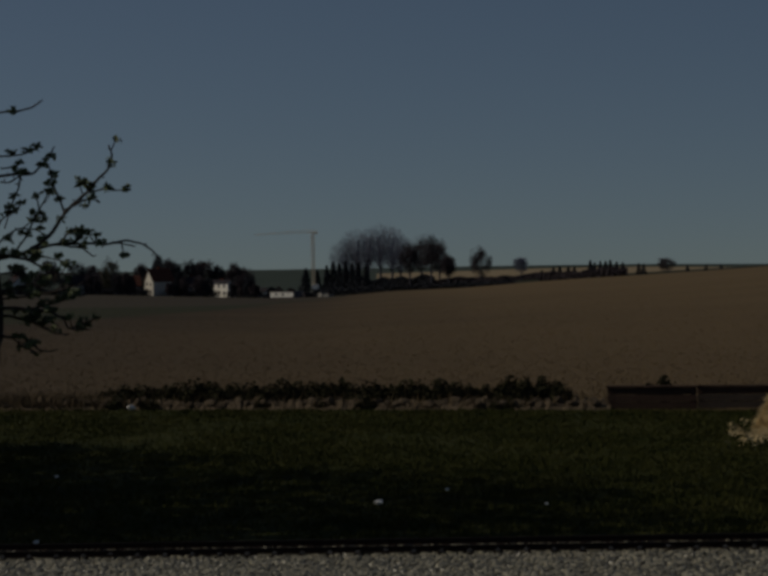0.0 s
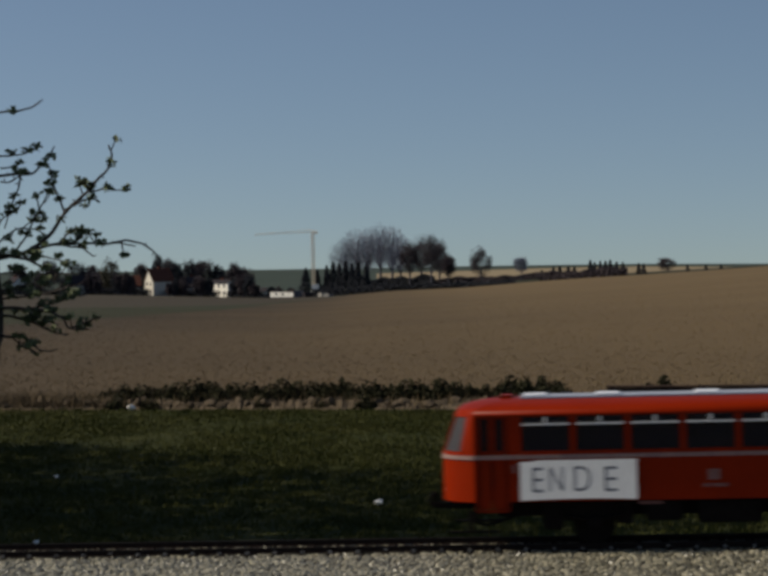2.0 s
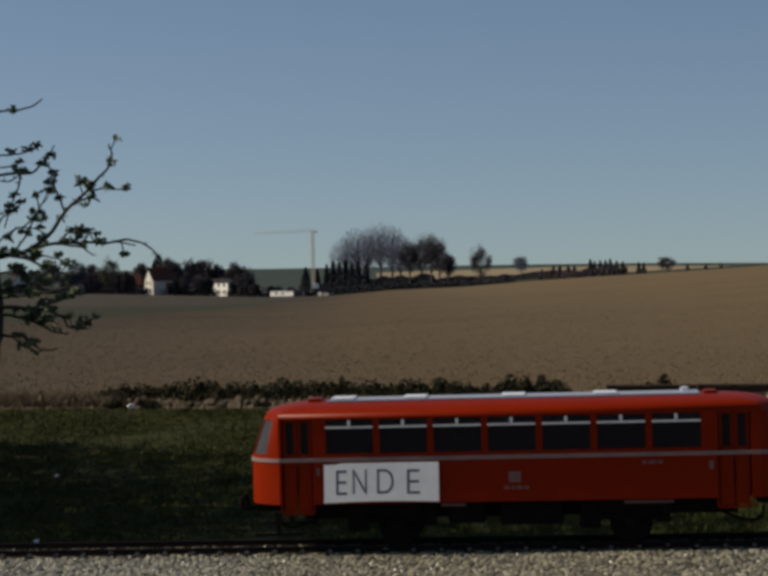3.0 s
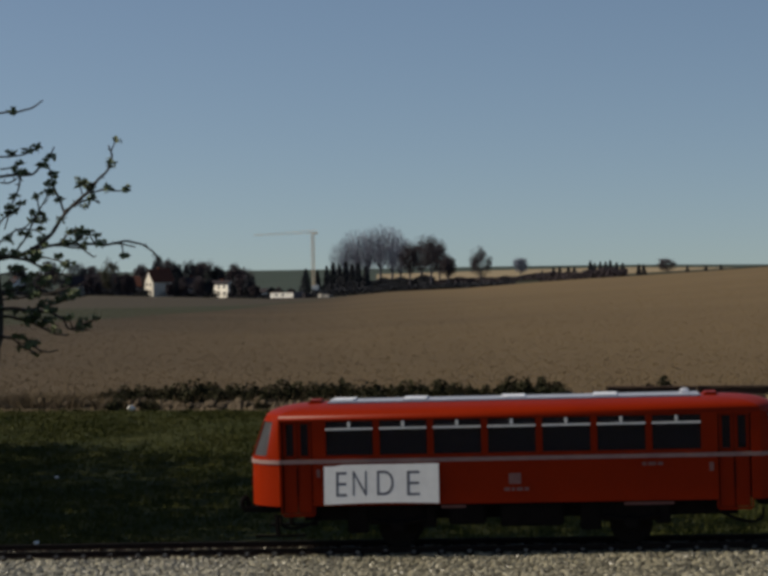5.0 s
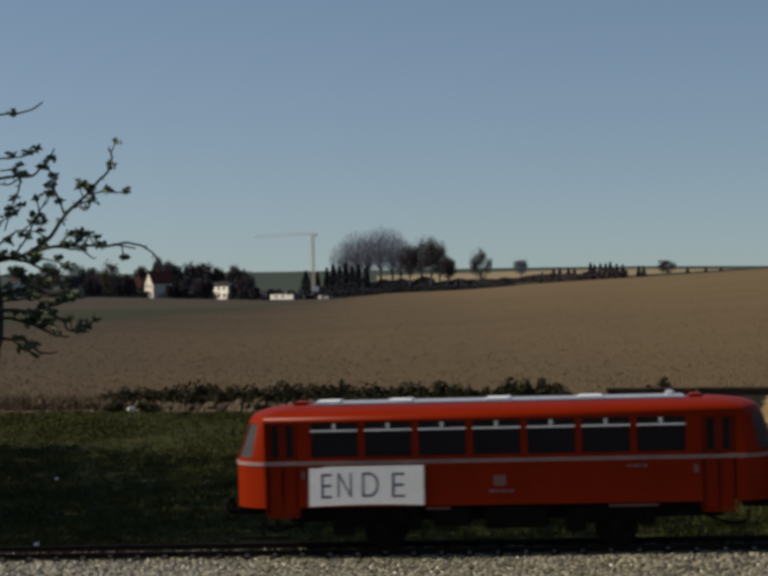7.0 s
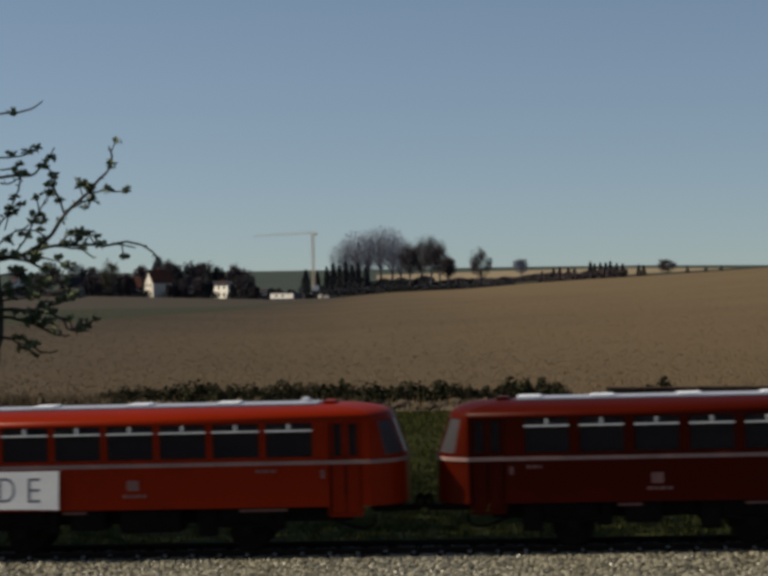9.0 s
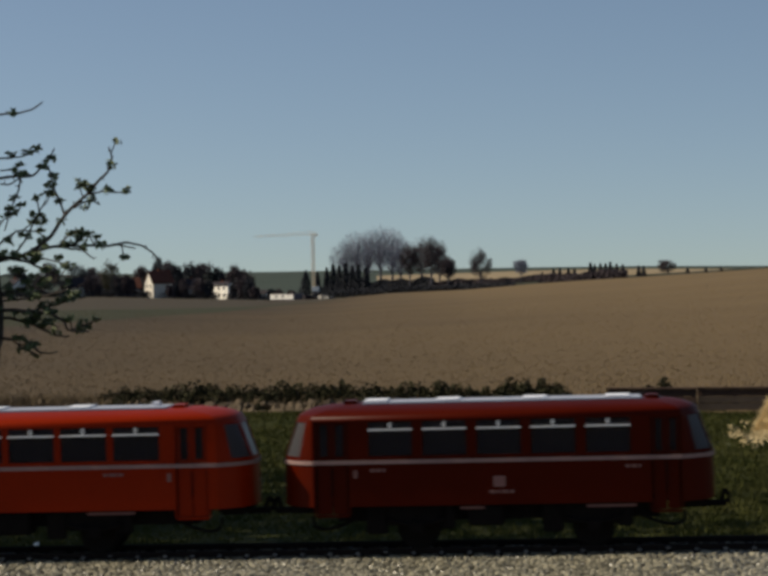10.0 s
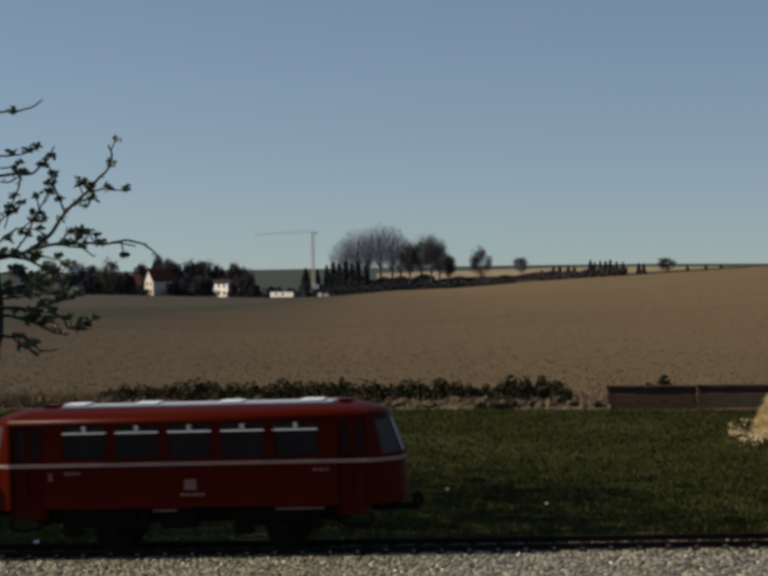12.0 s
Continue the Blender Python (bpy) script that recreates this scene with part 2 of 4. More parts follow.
def build_ground():
    bearings = [*np.linspace(-3.1, -0.3, 29), *np.linspace(-0.21, 0.21, 127), *np.linspace(0.3, 3.1, 29)]
    rows = []
    for a in bearings:
        b = 1e3 * a if abs(a) < 0.2 else 200 * math.copysign(1 - (abs(a) - 0.2) / 2.95, a)
        hedge, far, z_far, _ = lands(b)
        start = strip_start(b)
        ds = [0.001, 2, 6, 10, 14, 18, 22, 26, 0.9 * hedge, hedge]
        ds += [hedge + (start - hedge) * (k / 14) ** 1.8 for k in range(1, 15)]
        ds += [start + (far - start) * k for k in (0.13, 0.6, 1.0)]
        ds += [far * 1.12, far * 1.25, 1150, 1350, 1600, 1950, RIDGE, 3300, 4700]
        rows.append([(math.sin(a) * d, math.cos(a) * d - 0.5 * (d < 0.01), ground_z(b, d * math.cos(min(abs(a), 0.2)))) for d in ds])
    n, m = len(rows), len(rows[0])
    verts = [v for r in rows for v in r]
    faces, kinds = [], []
    for i in range(n):
        j = (i + 1) % n
        for k in range(m - 1):
            faces.append((i * m + k, j * m + k, j * m + k + 1, i * m + k + 1))
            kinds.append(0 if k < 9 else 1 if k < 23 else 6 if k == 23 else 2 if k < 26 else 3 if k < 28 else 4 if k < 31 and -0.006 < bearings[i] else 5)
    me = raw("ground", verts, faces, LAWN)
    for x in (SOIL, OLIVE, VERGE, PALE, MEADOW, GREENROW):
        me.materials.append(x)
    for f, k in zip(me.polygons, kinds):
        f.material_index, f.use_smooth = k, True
    me.flip_normals() if me.polygons[5].normal.z < 0 else None
    tagged(new("ground", me), "dark green lawn, tan stubble field and far meadows", "ground", kind="structure")


build_ground()


def blades(name, count, near, far, height, width, material, label, category, span=190, lean=0.5, patchy=0.0):
    """Short stalks scattered between two distances, three to a tuft."""
    rng = np.random.default_rng(len(name))
    verts, faces = [], []
    while len(faces) < count:
        b = rng.uniform(-span, span)
        hedge = lands(b)[0]
        lo, hi = (near, hedge - 0.2) if far is None else (hedge + near, far)
        d = lo + (hi - lo) * rng.random() ** (0.8 if far is None else 1.7)
        x, z = d * math.tan(b * 1e-3), ground_z(b, d)
        if patchy and noise.noise(Vector((x * 0.5, d * 0.35, 3))) + 0.35 * rng.normal() < -patchy:
            continue
        for _ in range(3):
            h, a = height * rng.uniform(0.5, 1.3), rng.uniform(0, math.pi)
            px, py = x + rng.normal() * width * 3, d + rng.normal() * width * 3
            w = width * rng.uniform(0.5, 1.2)
            k = len(verts)
            verts += [(px - w * math.cos(a), py - w * math.sin(a), z - 0.01), (px + w * math.cos(a), py + w * math.sin(a), z - 0.01),
                      (px + rng.normal() * h * lean, py + rng.normal() * h * lean, z + h)]
            faces.append((k, k + 1, k + 2))
    tagged(new(name, raw(name, verts, faces, material)), label, category, kind="stuff")


blades("grass", 150000, 11.5, None, 0.042, 0.009, BLADE, "short uneven dark green lawn grass", "grass", patchy=0.35)
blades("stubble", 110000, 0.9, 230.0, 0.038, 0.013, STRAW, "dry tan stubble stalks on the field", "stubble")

# ---- shelf, track and train: a small model railway on a parapet ----
TURN, RISE = -5.6, -0.4
RAIL_TOP = 2.1198
RIDE = 0.001


def on_track(s, lift=0.0):
    """A pose on the centre line, s metres to the right of the lens axis."""
    a = radians(TURN)
    return pose(s * math.cos(a), 0.6155 + s * math.sin(a), RAIL_TOP + lift - s * math.sin(radians(RISE)), 0, RISE, TURN)


TRACK = on_track(0.0)


def build_parapet():
    wall = thing("wall_parapet", "plain concrete parapet wall with a pebbled top", "wall", TRACK, kind="structure")
    base = -RAIL_TOP
    part("wall_body", box(-2.4, 2.4, -0.20, 0.006, base - 0.1, -0.030, 0.004), CONCRETE, wall)
    part("coping", box(-2.42, 2.42, -0.215, 0.0155, -0.0295, -0.0024, 0.0015), GRAVEL, wall, "slab of fine beige exposed gravel")
    # pebbles set in the top of the slab
    rng = np.random.default_rng(4)
    verts, faces = [], []
    shape = [(1, 0, 0), (0.5, 0.87, 0), (-0.5, 0.87, 0), (-1, 0, 0), (-0.5, -0.87, 0), (0.5, -0.87, 0)]
    for x in np.arange(-0.17, 0.20, 0.0017):
        for y in np.arange(-0.075, 0.013, 0.0017):
            px, py = x + rng.uniform(-0.0007, 0.0007), y + rng.uniform(-0.0007, 0.0007)
            r, q, a, h = rng.uniform(0.0008, 0.0014), rng.uniform(0.7, 1), rng.uniform(0, 6.3), rng.uniform(0.0004, 0.0008)
            k, c, s = len(verts), math.cos(a), math.sin(a)
            tx, ty = rng.normal() * 0.0002, rng.normal() * 0.0002
            for lift, grow in ((-0.0003, 1.0), (0.55 * h, 0.92), (h, 0.5)):
                for ux, uy, _ in shape:
                    X, Y = ux * r * grow, uy * r * q * grow
                    verts.append((px + X * c - Y * s + tx * grow, py + X * s + Y * c + ty * grow, -0.0024 + lift))
            for lo in (0, 6):
                for i in range(6):
                    faces.append((k + lo + i, k + lo + (i + 1) % 6, k + lo + 6 + (i + 1) % 6, k + lo + 6 + i))
            faces.append(tuple(k + 12 + i for i in range(6)))
    ob = part("pebbles", raw("pebbles", verts, faces, PEBBLE), PEBBLE, wall, "beige and grey pebbles")
    tagged(ob, kind="stuff")


def build_track():
    track = thing("model_track", "dark model railway track on brown sleepers", "track", TRACK)
    for y in (-0.00825, 0.00825):
        bm = box(-0.60, 0.66, y - 0.0011, y + 0.0011, -0.0017, -0.0014)
        box(-0.60, 0.66, y - 0.0003, y + 0.0003, -0.0014, -0.0005, bm=bm)
        rail = part("rail", bm, RUST, track)
        part("rail_head", box(-0.60, 0.66, y - 0.0005, y + 0.0005, -0.0005, 0.0, 0.0001), HEAD, rail, "worn steel running surface")
    tie = mesh("sleeper", box(-0.0013, 0.0013, -0.0128, 0.0128, -0.0030, -0.0017, 0.0002), TIE)
    clip = mesh("clip", box(-0.0007, 0.0007, -0.0006, 0.0006, -0.0017, -0.0007, 0.0003), CLIP)
    for i in range(-40, 44):
        sleeper = part("sleeper", tie, TIE, track)
        sleeper.location.x = 0.00805 * i
        for y in (-0.0112, 0.0112):
            c = part("clip", clip, CLIP, sleeper)
            c.location.y = y
            c.scale.z = 1.0 if (i * 7) % 10 else 0.6


W = 0.016
BOTTOM, SILL, TOP, EAVE = 0.0119, 0.0262, 0.0360, 0.0370
CROWN = 0.0036
END = 0.0096
V_MARKS = [-1, -0.97, -0.94, -0.89, -0.84, -0.77, -0.70, -0.56, -0.42, -0.34, -0.17, 0, 0.17, 0.34, 0.42, 0.56, 0.70, 0.77, 0.84, 0.89, 0.94, 0.97, 1]


def outline(length, marks, out=0.0):
    """Points round the body, seen from above: (x, y, how far it belongs to an end), and whether a window follows."""
    pts = []
    nose = lambda v: END * abs(v) ** 3.2
    xs = sorted({END, length - END, *[x for m in marks for x in m]})
    opened = lambda a, b: any(m[0] - 1e-6 <= a and b <= m[1] + 1e-6 for m in marks)
    glazed = lambda v: (-0.84 <= v < -0.42) or (-0.34 <= v < 0.34) or (0.42 <= v < 0.84)
    for a, b in zip(xs, xs[1:] + [None]):
        pts.append((a, -W - out, 0.0, b is not None and opened(a, b), 0))
    for v in V_MARKS[1:-1]:
        pts.append((length - nose(v) + out, v * (W + out), 1 - abs(v) ** 5, glazed(v), 1))
    pts[-len(V_MARKS) + 1] = (*pts[-len(V_MARKS) + 1][:3], False, 0)
    for a, b in zip(xs[::-1], xs[::-1][1:] + [None]):
        pts.append((a, W + out, 0.0, b is not None and opened(b, a), 0))
    for v in V_MARKS[::-1][1:-1]:
        pts.append((nose(v) - out, v * (W + out), 1 - abs(v) ** 5, glazed(-v), -1))
    return pts


def lean_back(p, z):
    """The end windows lean back above the waist."""
    x, y, e, _, end = p
    k = max(0.0, (z - 0.0245) / (EAVE - 0.0245))
    return Vector((x - end * e * 0.0042 * k ** 1.8, y, z))


def build_car(name, label, length, windows, doors, wheels, strip, vents, red, m):
    car = thing(name, label, "railbus", m, group="two-car model railbus")
    pts = outline(length, windows + doors)
    in_door = lambda p, q: p[4] == 0 and q[4] == 0 and any(d[0] < (p[0] + q[0]) / 2 < d[1] for d in doors)
    n = len(pts)
    # shell with real window openings
    levels = [BOTTOM, 0.0185, SILL, TOP, EAVE]
    bm = bmesh.new()
    grid = [[bm.verts.new(lean_back(p, z)) for z in levels] for p in pts]
    for i in range(n):
        for k in range(4):
            j = (i + 1) % n
            if not (pts[i][3] and (k == 2 or k < 2 and in_door(pts[i], pts[j]))):
                bm.faces.new((grid[i][k], grid[j][k], grid[j][k + 1], grid[i][k + 1]))
    skin("body", bm, red, car, 0.0007, (length / 2, 0, 0.024))
    # rounded roof
    bm = bmesh.new()
    base = outline(length, [])
    rings = []
    for a in np.linspace(-0.12, 1.57, 9):
        c, s = max(0.02, math.cos(a)) ** 0.62 if a > 0 else 1.012, math.sin(a)
        ring = []
        for p in base:
            x, y, e, _, end = lean_back(p, EAVE)[0], p[1], p[2], p[3], p[4]
            mid = length / 2
            inset = 0.0150 * (1 - max(0.0, math.cos(a)) ** 1.0) * (1.0 if abs(x - mid) > mid - 0.0125 else 0.0)
            ring.append(bm.verts.new((x + math.copysign(inset, mid - x), y * c, EAVE + CROWN * s)))
        rings.append(ring)
    for a, b in zip(rings, rings[1:]):
        for i in range(len(base)):
            j = (i + 1) % len(base)
            bm.faces.new((a[i], a[j], b[j], b[i]))
    bm.faces.new(rings[-1])
    bmesh.ops.recalc_face_normals(bm, faces=bm.faces[:])
    roof = part("roof", bm, red, car, smooth=True)
    part("roof_strip", box(strip[0], strip[1], -0.0075, 0.0075, EAVE + CROWN - 0.0004, EAVE + CROWN + 0.0004, 0.0003), ROOFGREY, roof, "pale grey raised roof walkway")
    for x in vents:
        part("vent", box(x - 0.0035, x + 0.0035, -0.0055, 0.0055, EAVE + CROWN + 0.0004, EAVE + CROWN + 0.0009, 0.0002), ROOFWHITE, roof, "white flat roof vent")
    for x in (strip[0] - 0.004, strip[1] + 0.003):
        part("roof_lug", box(x - 0.002, x + 0.002, -0.004, 0.004, EAVE + CROWN - 0.0006, EAVE + CROWN + 0.0008, 0.0004), red, roof)
    # waist trim round the whole body
    rim = outline(length, [], 0.00028)
    bm = bmesh.new()
    rows = [[bm.verts.new(lean_back(p, z)) for p in rim] for z in (0.0240, 0.0251)]
    for i in range(len(rim)):
        j = (i + 1) % len(rim)
        bm.faces.new((rows[0][i], rows[0][j], rows[1][j], rows[1][i]))
    skin("waist_trim", bm, TRIM, car, 0.0006, (length / 2, 0, 0.0245), "thin cream waist line")
    # panes, one to an opening
    i = 0
    while i < n:
        if pts[i][3] and not pts[i - 1][3]:
            run = [i]
            while pts[run[-1] % n][3]:
                run.append(run[-1] + 1)
            bm = bmesh.new()
            cols = []
            deep = 0.0014 if in_door(pts[run[0] % n], pts[run[-1] % n]) else 0.0004
            for k in run:
                p = pts[k % n]
                inn = Vector((-p[4] * 0.0004, -math.copysign(deep, p[1]) if p[4] == 0 else 0, 0))
                cols.append([bm.verts.new(lean_back(p, z) + inn) for z in (SILL - 0.0003, TOP + 0.0003)])
            for a, b in zip(cols, cols[1:]):
                bm.faces.new((a[0], b[0], b[1], a[1]))
            window = skin("window", bm, END_PANE if pts[run[0] % n][4] else PANE, car, 0.00025, (length / 2, 0, 0.031))
            p, q = pts[run[0] % n], pts[run[-1] % n]
            if p[4] == 0 and q[4] == 0 and abs(q[0] - p[0]) > 0.0105:
                lo, hi, y = min(p[0], q[0]), max(p[0], q[0]), p[1] + math.copysign(0.0002, p[1])
                part("silver_bar", box(lo, hi, y - 0.0005, y + 0.0005, 0.0335, 0.0340, 0.0001), SILVER, window, "bright metal vent bar")
                mid = (lo + hi) / 2
                part("latch", box(mid - 0.0004, mid + 0.0004, y - 0.0004, y + 0.0004, 0.0341, 0.0358, 0.0002), SILVER, window)
            i = run[-1]
        i += 1
    # folding doors, set back in the side and reaching lower
    for d in doors:
        for side in (-1, 1):
            y0, y1 = sorted((side * (W - 0.0016), side * (W - 0.0011)))
            door = part("door", box(d[0], d[1], y0, y1, 0.0088, 0.0096, 0.0001), red, car)
            mid = (d[0] + d[1]) / 2
            for a, b in ((d[0] + 0.0004, mid - 0.00015), (mid + 0.00015, d[1] - 0.0004)):
                bm = box(a, b, y0, y1, 0.0098, SILL, 0.0001)
                for g, h in ((a, a + 0.0008), (b - 0.0008, b)):
                    box(g, h, y0, y1, SILL, TOP + 0.0003, bm=bm)
                box(a + 0.0008, b - 0.0008, y0, y1, TOP - 0.0006, TOP + 0.0003, bm=bm)
                part("door_leaf", bm, red, door)
            z0, z1 = sorted((side * (W - 0.0017), side * (W - 0.0003)))
            for x in (d[0] - 0.0004, d[1]):
                part("door_jamb", box(x, x + 0.0004, z0, z1, 0.0094, TOP + 0.0003), red, door)
            part("grab_rail", tube([(mid, side * (W - 0.0007), 0.0150), (mid, side * (W - 0.0007), 0.0225)], [0.0002, 0.0002], 5), BLACK, door)
    for e, x0, x1 in ((-1, 0.0008, END + 0.001), (1, length - END - 0.001, length - 0.0008)):
        part("apron", box(x0 + 0.001 * (e < 0), x1 - 0.001 * (e > 0), -0.010, 0.010, 0.0095, BOTTOM + 0.0003, 0.0008), BLACK, car)
        for y in ((-0.0135, 0.0135) if e < 0 and length > 0.15 else ()):
            part("step_board", box(min(x0, x1) + (0.001 if e < 0 else -0.006), max(x0, x1) + (0.006 if e < 0 else -0.001), y - 0.0010, y + 0.0010, 0.0030, 0.0036, 0.0002), BLACK, car)
        xs = length if e > 0 else 0.0
        for y in ((-0.0135, 0.0135) if e < 0 and length > 0.15 else ()):
            part("step_hanger", tube([(xs - e * 0.008, y, 0.0095), (xs - e * 0.0085, y, 0.0030)], [0.0007, 0.0007], 5), BLACK, car)
        hose = smooth_line([(xs - e * 0.009, -0.0120, 0.0090), (xs - e * 0.0095, -0.0125, 0.0062), (xs - e * 0.0125, -0.0125, 0.0052),
                            (xs - e * 0.0165, -0.012, 0.0060), (xs - e * 0.0210, -0.0115, 0.0078)])
        part("brake_rod", tube(hose, [0.00045] * len(hose), 5), BLACK, car)
        bm = box(min(xs - e * 0.01, xs + e * 0.0036), max(xs - e * 0.01, xs + e * 0.0036), -0.0016, 0.0016, 0.0088, 0.0104, 0.0003)
        coupling = part("coupling", bm, BLACK, car)
        loop = smooth_line([(xs + e * 0.0020, 0, 0.0104), (xs + e * 0.0028, 0, 0.0132), (xs + e * 0.0040, 0, 0.0120), (xs + e * 0.0040, 0, 0.0096)])
        part("hook", tube(loop, [0.0007] * len(loop), 5), BLACK, coupling)
    # floor, seats and running gear
    part("floor", box(END, length - END, -0.0148, 0.0148, BOTTOM + 0.0002, BOTTOM + 0.0012), INSIDE, car)
    part("seat_block", box(0.0068, length - 0.0068, -0.0092, 0.0092, BOTTOM + 0.0012, 0.0355, 0.0006), INSIDE, car, "dark brown seating insert")
    frame_bm = box(0.016, length - 0.016, -0.0105, 0.0105, 0.0072, BOTTOM)
    part("underframe", frame_bm, BLACK, car)
    x = wheels[0] + 0.0145
    k = 0
    while x < wheels[1] - 0.022:
        wdt = (0.0105, 0.018, 0.008)[k % 3]
        part("equipment_box", box(x, x + wdt, -0.0145, -0.006, (0.0058, 0.0050, 0.0068)[k % 3], BOTTOM - 0.0002, 0.0005), BLACK, car)
        part("equipment_box", box(x, x + wdt, 0.006, 0.0140, 0.0060, BOTTOM - 0.0002, 0.0005), BLACK, car)
        x += wdt + (0.0042, 0.003, 0.006)[k % 3]
        k += 1
    for x0, x1 in ((wheels[0] + 0.0125, wheels[0] + 0.0195), (wheels[1] - 0.002, wheels[1] + 0.012)):
        part("lettered_plate", box(x0, x1, -0.01475, -0.0144, 0.0106, 0.0114, 0.0001), LETTER, car, "pale lettered strip on the underframe")
    axles = []
    for xw in wheels:
        for side in (-1, 1):
            y0, y1 = sorted((side * 0.0122, side * 0.0136))
            bm = box(xw - 0.0145, xw - 0.0085, y0, y1, 0.0036, BOTTOM, 0.0004)
            box(xw - 0.0085, xw + 0.0085, y0, y1, 0.0060, BOTTOM, 0.0004, bm=bm)
            box(xw + 0.0065, xw + 0.0110, y0, y1, 0.0050, BOTTOM, 0.0004, bm=bm)
            guard = part("axle_guard", bm, BLACK, car)
            part("axle_box", box(xw - 0.0022, xw + 0.0022, min(y0, y0 + side * 0.002), max(y1, y1 + side * 0.001), 0.0038, 0.0072, 0.0005), BLACK, guard)
            spring = smooth_line([(xw - 0.008, side * 0.0140, 0.0076), (xw, side * 0.0142, 0.0062), (xw + 0.008, side * 0.0140, 0.0076)])
            part("leaf_spring", tube(spring, [0.0006] * len(spring), 5), BLACK, guard)
        bm = bmesh.new()
        tube([(0, -0.0095, 0), (0, 0.0095, 0)], [0.0009, 0.0009], 8, bm)
        axle = part("axle", bm, BLACK, car)
        axle.location = (xw, 0, 0.0045)
        for side in (-1, 1):
            wheel = bmesh.new()
            tube([(0, side * 0.0068, 0), (0, side * 0.0074, 0), (0, side * 0.0075, 0), (0, side * 0.0096, 0)], [0.0061, 0.0061, 0.0055, 0.0054], 28, wheel)
            for k in range(6):
                a = k * math.pi / 3
                box(0.0033 * math.cos(a) - 0.0006, 0.0033 * math.cos(a) + 0.0006, min(side * 0.0095, side * 0.0099), max(side * 0.0095, side * 0.0099),
                    0.0033 * math.sin(a) - 0.0006, 0.0033 * math.sin(a) + 0.0006, bm=wheel)
            part("wheel", wheel, STEEL, axle, smooth=False)
        axles.append((axle, xw))
    return car, axles


def bars(parent, x, z, widths, height, name="lettering", gap=0.0005, y=-W - 0.0002):
    """A run of small bars in place of writing that cannot be read."""
    bm = bmesh.new()
    for w in widths:
        box(x, x + w, y - 0.00008, y + 0.00015, z - height / 2, z + height / 2, bm=bm)
        x += w + gap
    return part(name, bm, LETTER, parent, "small pale unreadable lettering")


def glyph(letter, size, material, name, parent, m, widen=1.0):
    cu = bpy.data.curves.new(name, "FONT")
    cu.body, cu.size, cu.extrude = letter, size, 0.00001
    cu.align_x = "CENTER"
    cu.offset = -0.00010
    tmp = new("tmp_text", cu)
    me = bpy.data.meshes.new_from_object(tmp.evaluated_get(bpy.context.evaluated_depsgraph_get()))
    bpy.data.objects.remove(tmp)
    me.transform(Matrix.Diagonal((widen, 1, 1, 1)))
    me.materials.clear()
    me.materials.append(material)
    ob = new(name, me)
    ob.parent, ob.matrix_basis = parent, m
    return ob


